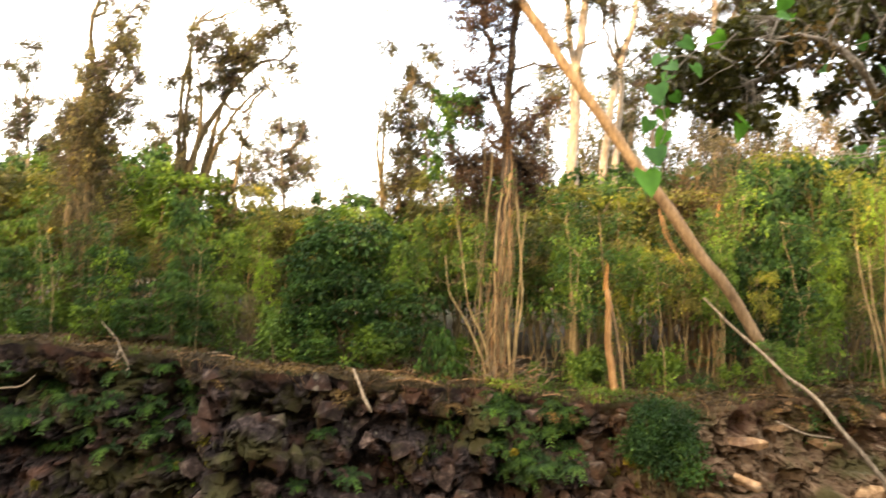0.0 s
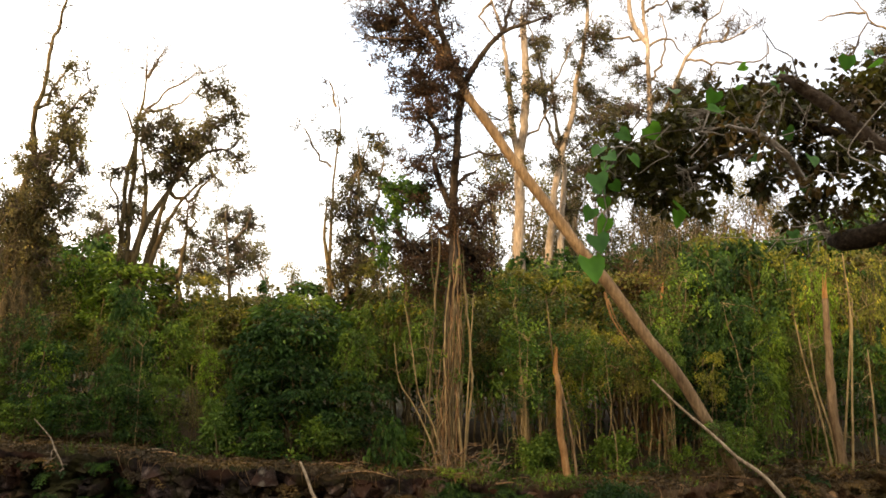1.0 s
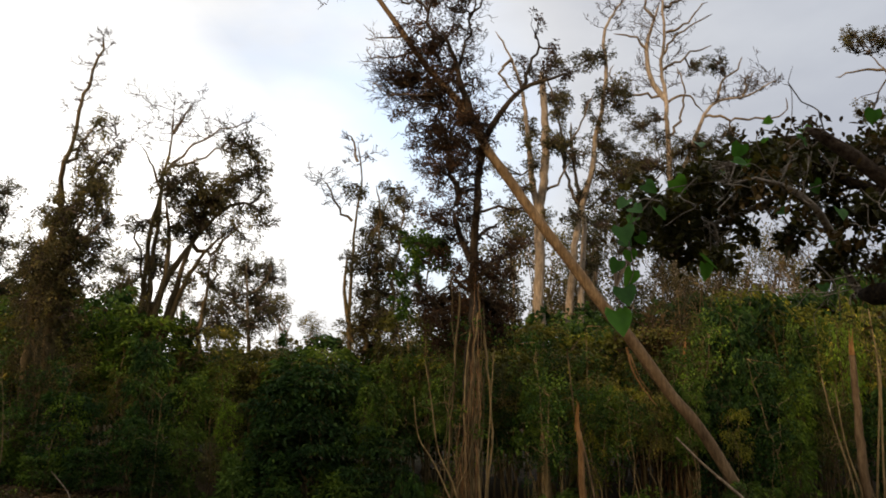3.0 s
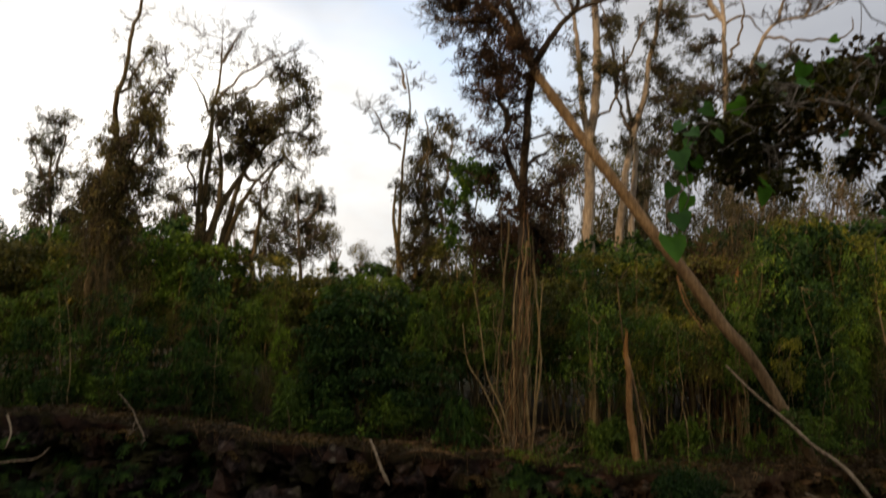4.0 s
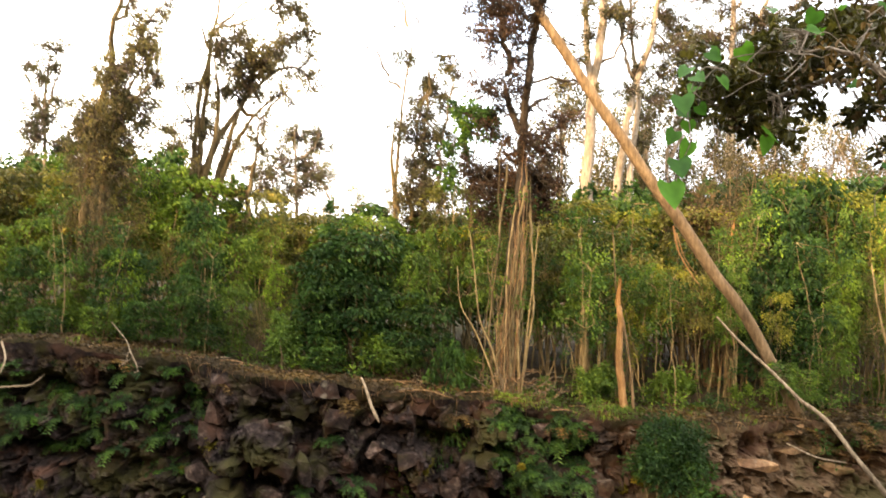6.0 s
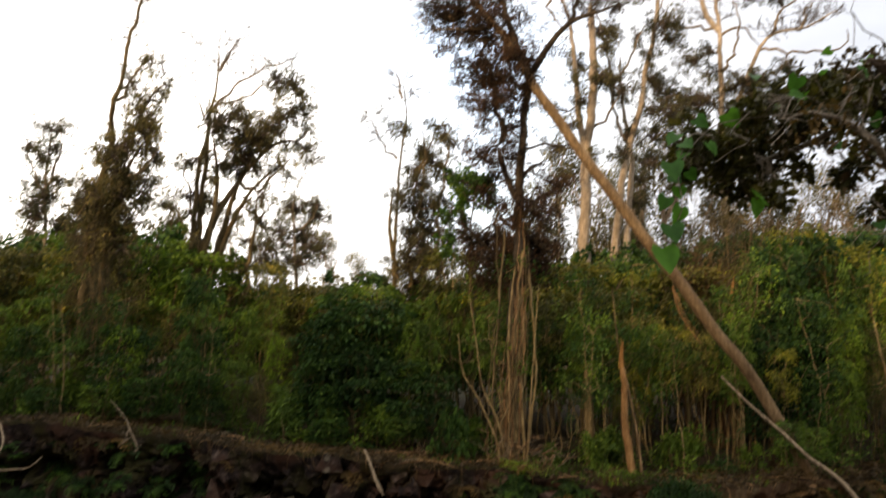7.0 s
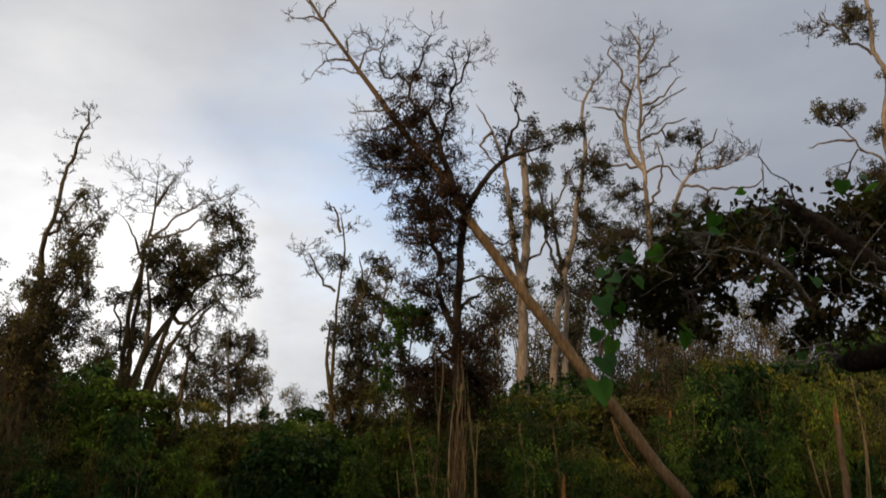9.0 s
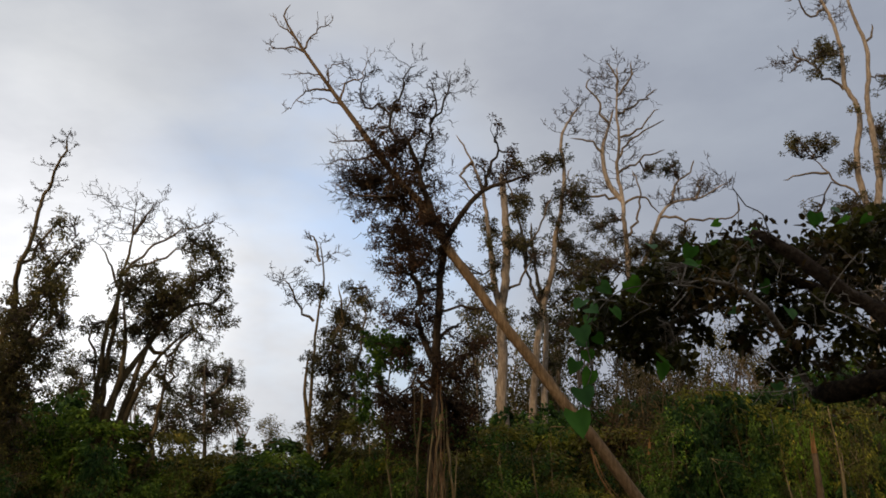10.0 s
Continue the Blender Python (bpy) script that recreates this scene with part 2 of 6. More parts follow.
BONE_WOOD = bark_material("bleached_dead_wood", (0.08, 0.06, 0.042), (0.19, 0.145, 0.1), (0.34, 0.27, 0.2), bump=0.3)
SPLINTER = bark_material("splintered_orange_wood", (0.125, 0.05625, 0.01875), (0.275, 0.1375, 0.0475), (0.4125, 0.2375, 0.1), bump=0.6)
TORN_WOOD = bark_material("torn_tan_wood", (0.11, 0.06, 0.026), (0.25, 0.14, 0.062), (0.38, 0.24, 0.12), bump=0.5)
SAP_BARK = bark_material("sapling_bark", (0.04, 0.029, 0.014), (0.105, 0.077, 0.039), (0.2, 0.15, 0.08))
NEAR_BARK = bark_material("near_limb_bark", (0.012, 0.009, 0.007), (0.03, 0.022, 0.016), (0.085, 0.064, 0.046), along=(14, 14, 14), bump=0.7)
LIMB_BARK = bark_material("brown_limb_bark", (0.02, 0.014, 0.01), (0.06, 0.042, 0.03), (0.13, 0.1, 0.075), along=(14, 14, 14), bump=0.7)
TWIG_GREY = bark_material("grey_twig_bark", (0.104, 0.0845, 0.065), (0.221, 0.1885, 0.156), (0.39, 0.338, 0.286), along=(14, 14, 14))
POLE_BARK = bark_material("pale_pole_bark", (0.084, 0.06, 0.0288), (0.204, 0.15, 0.0744), (0.36, 0.276, 0.15))
TWIG_DARK = bark_material("dark_grey_twig", (0.03, 0.023, 0.018), (0.075, 0.058, 0.045), (0.14, 0.11, 0.085))
ROCK = rock_material("dark_basalt", (0.008, 0.0058, 0.0055), (0.042, 0.029, 0.025), (0.2, 0.15, 0.125), (0.07, 0.034, 0.022),
                     brown=((0.075, 0.04, 0.017), (0.26, 0.16, 0.085), (0.42, 0.3, 0.18)))
SOIL = soil_material("leaf_litter_soil")

# ---- mesh helpers ----
rng = np.random.default_rng(7)


class Bag:
    """Collects four-cornered faces."""

    def __init__(self):
        self.v, self.f, self.n = [], [], 0

    def add(self, v, f):
        self.v.append(np.asarray(v, float))
        self.f.append(np.asarray(f, int) + self.n)
        self.n += len(v)

    def mesh(self, name, material, smooth=False):
        me = bpy.data.meshes.new(name)
        v = np.concatenate(self.v) if self.v else np.zeros((0, 3))
        f = np.concatenate(self.f) if self.f else np.zeros((0, 4), int)
        me.vertices.add(len(v))
        me.vertices.foreach_set("co", v.ravel())
        me.loops.add(f.size)
        me.loops.foreach_set("vertex_index", f.ravel())
        me.polygons.add(len(f))
        me.polygons.foreach_set("loop_start", np.arange(len(f)) * 4)
        me.polygons.foreach_set("use_smooth", np.full(len(f), smooth))
        me.materials.append(material)
        me.update()
        return me


def thing(name, label, category, at=(0, 0, 0), group="", kind=""):
    ob = new(name)
    ob.location = at
    return tagged(ob, label, category, group, kind)


def part(name, bag, material, parent, label="", smooth=False):
    ob = new(name, bag.mesh(name, material, smooth))
    ob.parent = parent
    if parent.type == "EMPTY":
        ob.matrix_parent_inverse = Matrix.Translation(parent.location).inverted()
    return tagged(ob, label)


def spline(pts, step=0.3):
    """A smooth line through the given points."""
    p = np.asarray(pts, float)
    if len(p) == 2:
        n = max(2, int(np.linalg.norm(p[1] - p[0]) / step) + 1)
        return p[0] + (p[1] - p[0]) * np.linspace(0, 1, n)[:, None]
    q = np.vstack([2 * p[0] - p[1], p, 2 * p[-1] - p[-2]])
    out = []
    for i in range(len(p) - 1):
        a, b, c, d = q[i:i + 4]
        n = max(2, int(np.linalg.norm(c - b) / step) + 1)
        t = np.linspace(0, 1, n, endpoint=False)[:, None]
        out.append(0.5 * (2 * b + (c - a) * t + (2 * a - 5 * b + 4 * c - d) * t ** 2 + (3 * b - a - 3 * c + d) * t ** 3))
    return np.vstack(out + [p[-1:]])


def tube(bag, line, r0, r1, sides=7, lumpy=0.0, profile=None):
    """A tapered round stem along a line, closed at both ends."""
    p = np.asarray(line, float)
    n = len(p)
    tan = np.gradient(p, axis=0)
    tan /= np.linalg.norm(tan, axis=1)[:, None] + 1e-9
    ref = np.array([0.31, 0.9, 0.13]) if abs(tan[0] @ np.array([0.31, 0.9, 0.13])) < 0.85 else np.array([1.0, 0.1, 0.2])
    u = np.cross(tan, ref)
    u /= np.linalg.norm(u, axis=1)[:, None] + 1e-9
    w = np.cross(tan, u)
    r = np.linspace(r0, r1, n) if profile is None else np.interp(np.linspace(0, 1, n), *profile)
    r[-1] = min(r[-1], r1) * 0.4
    a = np.linspace(0, 2 * np.pi, sides, endpoint=False)
    rr = r[:, None] * (1 + lumpy * rng.uniform(-1, 1, (n, sides)))
    v = p[:, None] + rr[..., None] * (np.cos(a)[None, :, None] * u[:, None] + np.sin(a)[None, :, None] * w[:, None])
    v = v.reshape(-1, 3)
    i, k = np.arange(n - 1)[:, None] * sides, np.arange(sides)[None]
    k2 = (k + 1) % sides
    f = np.stack([i + k, i + k2, i + k2 + sides, i + k + sides], -1).reshape(-1, 4)
    bag.add(v, f)
    for ring in (0, (n - 1) * sides):
        c = np.array([ring + j for j in range(sides)])
        for j in range(1, sides - 2, 2):
            bag.f.append(np.array([[c[0], c[j], c[j + 1], c[j + 2]]]) + bag.n - len(v))


def wiggle(a, b, amount, n=6):
    """A crooked line from a to b."""
    t = np.linspace(0, 1, n)[:, None]
    a, b = np.asarray(a, float), np.asarray(b, float)
    off = rng.normal(0, amount * np.linalg.norm(b - a), (n, 3)) * np.sin(np.pi * t) ** 0.5
    off[0] = off[-1] = 0
    return a + (b - a) * t + off


def unit(v):
    return v / (np.linalg.norm(v, axis=-1, keepdims=True) + 1e-9)


def leaves(bag, pos, out_dir, length, width, droop=0.15):
    """One folded blade at each place, pointing roughly along out_dir."""
    n = len(pos)
    d = unit(out_dir)
    side = unit(np.cross(d, np.array([0, 0, 1.0]) + rng.normal(0, 0.55, (n, 3))))
    up = np.cross(side, d)
    ln = length * rng.uniform(0.6, 1.25, (n, 1))
    wd = width * rng.uniform(0.7, 1.2, (n, 1))
    tip = pos + d * ln + np.array([0, 0, -1.0]) * ln * droop
    mid = pos + d * ln * 0.5
    v = np.stack([pos, mid + side * wd * 0.5 + up * wd * 0.2, tip, mid - side * wd * 0.5 + up * wd * 0.2], 1).reshape(-1, 3)
    bag.add(v, np.arange(4 * n).reshape(-1, 4))


def tufts(bag, centres, per, spread, length, width):
    """A rosette of leaves round every centre."""
    c = np.repeat(centres, per, axis=0)
    d = unit(rng.normal(0, 1, c.shape) + np.array([0, 0, 0.25]))
    leaves(bag, c + d * spread * rng.uniform(0.15, 1.0, (len(c), 1)), d + rng.normal(0, 0.35, c.shape), length, width)


def oval_tufts(bag, centres, per, spread, length, width):
    """Rosettes of oval blades, folded along the rib; for foliage close by."""
    c = np.repeat(centres, per, axis=0)
    n = len(c)
    d = unit(rng.normal(0, 1, c.shape) + np.array([0, 0, 0.1]))
    pos = c + d * spread * rng.uniform(0.15, 1.0, (n, 1))
    d = unit(d + rng.normal(0, 0.35, c.shape))
    side = unit(np.cross(d, np.array([0, 0, 1.0]) + rng.normal(0, 0.5, (n, 3))))
    up = np.cross(side, d)
    ln, wd = length * rng.uniform(0.6, 1.25, (n, 1)), width * rng.uniform(0.7, 1.2, (n, 1)) * 0.5
    lift = up * wd * 0.35
    tip = pos + d * ln + np.array([0, 0, -0.15]) * ln
    a, b = pos + d * ln * 0.28, pos + d * ln * 0.7
    v = np.stack([pos, a + side * wd + lift, b + side * wd * 0.86 + lift, tip, b - side * wd * 0.86 + lift, a - side * wd + lift], 1).reshape(-1, 3)
    k = 6 * np.arange(n)[:, None]
    bag.add(v, np.concatenate([k + np.array([[0, 1, 2, 3]]), k + np.array([[0, 3, 4, 5]])]))


def ball(n, hollow=0.35):
    d = unit(rng.normal(0, 1, (n, 3)))
    return d * (hollow + (1 - hollow) * rng.uniform(0, 1, (n, 1)) ** 0.6)


def spray(bag, start, way, length, radius, level=3, crooked=0.22, sides=4, least=0.0):
    """Bare, crooked, forking twigs."""
    way = unit(np.asarray(way, float))
    end = np.asarray(start, float) + way * length
    line = wiggle(start, end, crooked * 0.35, 5)
    tube(bag, line, radius, radius * 0.55, sides)
    if level <= 0:
        return
    for k in range(rng.integers(2, 4)):
        at = line[rng.integers(1, len(line))]
        turn = unit(way + rng.normal(0, 0.62, 3) + np.array([0, 0, 0.18]))
        spray(bag, at, turn, length * rng.uniform(0.55, 0.85), max(radius * 0.66, min(radius, least)), level - 1, crooked, sides, least)


# ---- the ground ----


def edge(x):
    """How far ahead the rim of the bank lies."""
    return 13.75 + 0.22 * math.sin(0.9 * x + 0.6) + 0.15 * math.sin(2.3 * x) + 0.5 * min(1, max(0, (x - 2.0) / 3))


def plateau(x, y):
    z = -0.75 - 0.1 * max(-7.0, min(3.0, x))
    return z + 0.10 * noise.noise((x * 0.5, y * 0.5, 0)) + 0.04 * noise.noise((x * 2, y * 2, 4)) + 0.012 * max(0, y - 16)


def smooth01(t):
    t = max(0.0, min(1.0, t))
    return t * t * (3 - 2 * t)


def ground_z(x, y):
    near, floor_z = 0.03 * noise.noise((x, y, 2)), -4.1 + 0.25 * noise.noise((x * 0.7, y * 0.7, 9))
    rim = edge(x)
    if y < 8:
        k = smooth01((y - 2.0 - 1.3 * smooth01(x - 1.8)) / 1.8) * smooth01((9.0 - abs(x + 1.0)) / 3 + 1)
        return near * (1 - k) + floor_z * k
    k = smooth01((y - rim - 0.55) / 0.4)
    return floor_z * (1 - k) + plateau(x, y) * k


def make_ground():
    xs = np.concatenate([[-1800, -600, -200, -80, -40], np.arange(-26, 26.01, 0.3), [40, 80, 200, 600, 1800]])
    ys = np.concatenate([[-1500, -500, -150, -60, -30, -15, -8, -4, -2], np.arange(0, 12, 0.4), np.arange(12, 15.5, 0.1), np.arange(15.5, 40, 0.7), [45, 55, 70, 100, 150, 250, 500, 1000, 2500]])
    v = np.array([(x, y, ground_z(x, y) if abs(x) < 60 else ground_z(60 if x > 0 else -60, y)) for y in ys for x in xs])
    nx = len(xs)
    i, j = np.meshgrid(np.arange(len(ys) - 1) * nx, np.arange(nx - 1), indexing="ij")
    a = (i + j).ravel()
    bag = Bag()
    bag.add(v, np.stack([a, a + 1, a + nx + 1, a + nx], -1))
    tagged(new("ground", bag.mesh("ground", SOIL, True)), "brown leaf-litter soil and moss of the forest floor round a rocky pit", "ground", kind="structure")


make_ground()

# ---- trees ----


def tree(name, label, y, stems, clumps, bark, leaf, dead=(), size=0.07, dense=1.0, per=26, depth=1.0, group="", stem_label="", back=-9.0, airy=1.0):
    """A tree standing at depth y. stems: (foot radius, tip radius, line); the first is the trunk, whose foot is set into the ground.
    clumps: (x, z, radius) of the foliage masses. dead: (x, z, way x, way z, length, radius) of bare sprays."""
    first = np.asarray(stems[0][2], float)
    foot = (first[0][0], first[0][1], plateau(first[0][0], first[0][1]))
    ob = thing(name, label, "tree", foot, group)
    nodes = []
    for k, (r0, r1, pts) in enumerate(stems):
        pts = np.asarray(pts, float).copy()
        sway = rng.normal(0, 0.18, len(pts)) * depth
        if k == 0:
            if pts[0][2] > foot[2] + 0.05:
                pts = np.vstack([[foot[0], foot[1], foot[2] - 0.15], pts])
                sway = np.concatenate([[0], sway])
            sway[:2] = 0
        else:
            reach = rng.uniform(-0.5, 0.5) * depth
            sway = np.linspace(0, 1, len(pts)) * reach + sway * 0.4
            sway[0] = 0
            if nodes:
                near = np.concatenate(nodes)
                j = np.argmin(((near[:, [0, 2]] - pts[0][[0, 2]]) ** 2).sum(1))
                if np.linalg.norm(near[j][[0, 2]] - pts[0][[0, 2]]) < 0.8:
                    pts[:, 1] += near[j][1] - pts[0][1]
        pts[:, 1] += sway
        line = spline(pts, 0.22)
        line[1:-1] += rng.normal(0, 0.04 if r0 < 0.062 else min(0.012, r0 * 0.1), line[1:-1].shape)
        bag = Bag()
        tube(bag, line, max(r0, 0.002 * y), max(r1, 0.0008 * y), 8 if r0 > 0.06 else 5, 0.1)
        made = part("trunk" if k == 0 else "limb", bag, bark, ob if k == 0 else trunk, stem_label, smooth=True) if k == 0 or r0 > 0.055 or bark is DARK_BARK else part("limb", bag, GREY_BARK, trunk, "thin grey limb", smooth=True)
        trunk = made if k == 0 else trunk
        nodes.append(line)
    nodes = np.concatenate(nodes)
    foliage, twigs = Bag(), Bag()
    for x, z, r in clumps:
        cy = nodes[np.argmin((nodes[:, 0] - x) ** 2 + (nodes[:, 2] - z) ** 2)][1]
        c = np.array([x, cy + rng.uniform(-0.5, 0.5) * depth + (0.6 if z < back else 0), z])
        n = max(5, int(50 * dense * (1.25 if z < back else airy if z > 5.2 else 1) * (r / 0.3) ** 2))
        pts = c + np.clip(rng.normal(0, 0.72, (n, 3)), -1.35, 1.35) * np.array([r * 1.3, max(r, 0.3) * 1.1, r * 1.1])
        tufts(foliage, pts, per, 0.085, size, size * 0.5)
        j = np.argmin(((nodes - c) ** 2).sum(1))
        arm = wiggle(nodes[j], c, 0.12, 6)
        tube(twigs, arm, 0.0013 * y, 0.0008 * y, 4)
        for q in pts:
            tube(twigs, wiggle(arm[rng.integers(2, 6)], q, 0.14, 4), 0.00075 * y, 0.0004 * y, 3)
    for x, z, wx, wz, length, radius in dead:
        j = np.argmin((nodes[:, 0] - x) ** 2 + (nodes[:, 2] - z) ** 2)
        spray(twigs, nodes[j], (wx, rng.uniform(-0.3, 0.3), wz), length * 1.25, max(radius, 0.0005 * y), 3, 0.4, 4, 0.00036 * y)
    if foliage.n:
        part("crown", foliage, leaf, ob)
    if twigs.n:
        tagged(part("brushwood", twigs, bark if bark is DARK_BARK else TWIG_DARK, ob, "thin bare twigs"), kind="stuff")
    return ob


def sprays_along(line, every, length, radius, lean=0.0):
    """Bare sprays to both sides of a line."""
    p, out = spline(line, every), []
    for i in range(1, len(p)):
        s = 1 if rng.random() < 0.5 else -1
        out.append((p[i][0], p[i][2], s + lean, rng.uniform(0.1, 1.0), length * rng.uniform(0.6, 1.2), radius * 0.8))
        out.append((p[i][0], p[i][2], -s + lean, rng.uniform(0.2, 1.2), length * rng.uniform(0.4, 0.9), radius * 0.6))
    return out


# wind-bent tree with a bare leader above dark clumps
LEADER = [(-7.81, 17.0, 1.88), (-7.80, 17.0, 2.81), (-7.70, 17.0, 3.75), (-7.55, 17.0, 4.77), (-7.41, 17.0, 5.56), (-7.28, 17.0, 6.24), (-7.13, 17.0, 6.99), (-7.00, 17.0, 7.75), (-6.88, 17.0, 8.22), (-6.73, 17.0, 8.56), (-6.58, 17.0, 8.95), (-6.64, 17.0, 9.31)]
tree("ohia_tree", "tall wind-bent tree with a bare grey leader above dark leaf clumps", 17,
     [(0.105, 0.02, LEADER),
      (0.04, 0.015, [(-7.42, 17.0, 5.38), (-7.56, 17.0, 5.71), (-7.48, 17.0, 5.96)]),
      (0.04, 0.012, [(-7.24, 17.0, 6.40), (-6.96, 17.0, 6.78), (-6.71, 17.0, 7.20), (-6.55, 17.0, 7.41)]),
      (0.05, 0.02, [(-7.46, 17.0, 5.01), (-7.07, 17.0, 5.56), (-6.68, 17.0, 6.05), (-6.41, 17.0, 6.61), (-6.08, 17.0, 6.74)]),
      (0.05, 0.02, [(-7.59, 17.0, 4.35), (-7.02, 17.0, 4.71), (-6.56, 17.0, 4.89), (-6.23, 17.0, 5.37)]),
      (0.085, 0.03, [(-7.41, 17.0, 1.85), (-7.33, 17.0, 3.06), (-7.30, 17.0, 4.43), (-7.17, 17.0, 5.50)]), (0.07, 0.02, [(-7.34, 17.0, 2.84), (-7.12, 17.0, 3.97), (-6.86, 17.0, 4.90), (-6.51, 17.0, 5.49)]), (0.06, 0.02, [(-7.55, 17.0, 2.18), (-7.77, 17.0, 3.52), (-7.80, 17.0, 4.67)])],
     [(-6.62, 7.27, 0.19), (-6.24, 7.18, 0.14), (-6.80, 6.68, 0.24), (-6.34, 6.67, 0.15), (-6.05, 6.72, 0.09), (-6.68, 6.20, 0.26), (-6.33, 5.83, 0.19), (-6.80, 5.88, 0.24), (-7.28, 5.38, 0.26), (-6.91, 5.29, 0.31), (-6.44, 5.44, 0.21), (-7.36, 4.85, 0.31), (-6.79, 4.80, 0.26), (-7.62, 4.32, 0.33), (-6.91, 4.32, 0.31), (-8.03, 4.69, 0.17), (-7.95, 3.97, 0.35), (-7.25, 3.72, 0.38), (-6.58, 4.32, 0.19), (-7.63, 3.04, 0.33), (-8.25, 3.63, 0.21)]
     + [(-6.46, 6.41, 0.21), (-6.64, 5.98, 0.24), (-6.38, 5.59, 0.24), (-6.85, 5.49, 0.26), (-6.48, 5.13, 0.26), (-7.39, 5.14, 0.24), (-6.96, 4.78, 0.31), (-7.70, 4.79, 0.28), (-6.54, 4.42, 0.28), (-7.75, 4.21, 0.31), (-7.18, 4.08, 0.35), (-6.66, 3.84, 0.24), (-7.46, 3.51, 0.35), (-6.89, 3.28, 0.31), (-7.68, 2.95, 0.35), (-7.17, 2.72, 0.35), (-7.44, 2.17, 0.35), (-6.94, 2.05, 0.28)],
     SAP_BARK, OHIA_LEAF, dead=sprays_along(LEADER[6:], 0.3, 0.15, 0.012), dense=0.68)
tree("ohia_tree", "slender grey-leaved tree with an open ragged crown", 23,
     [(0.1, 0.02, [(-11.61, 23.0, 2.92), (-11.66, 23.0, 4.67), (-11.72, 23.0, 5.98), (-11.68, 23.0, 7.30)]), (0.03, 0.01, [(-11.70, 23.0, 5.49), (-11.29, 23.0, 6.30), (-11.15, 23.0, 7.13)]), (0.03, 0.01, [(-11.69, 23.0, 5.32), (-12.08, 23.0, 6.14), (-12.26, 23.0, 6.80)])],
     [(-11.75, 7.33, 0.21), (-11.32, 7.26, 0.21), (-12.13, 6.80, 0.21), (-11.68, 6.39, 0.29), (-11.21, 6.63, 0.22), (-12.05, 5.78, 0.26), (-11.45, 5.32, 0.32), (-11.82, 4.71, 0.29), (-11.22, 5.78, 0.21), (-12.20, 5.16, 0.26), (-11.31, 4.35, 0.29), (-11.02, 4.67, 0.19)],
     GREY_BARK, GREY_LEAF, dense=0.9)
BARE_A = [(-5.85, 18.0, 2.49), (-5.83, 18.0, 3.61), (-5.79, 18.0, 4.37), (-5.74, 18.0, 5.14), (-5.66, 18.0, 5.92), (-5.55, 18.0, 6.44), (-5.44, 18.0, 6.97), (-5.40, 18.0, 7.44), (-5.31, 18.0, 7.88)]
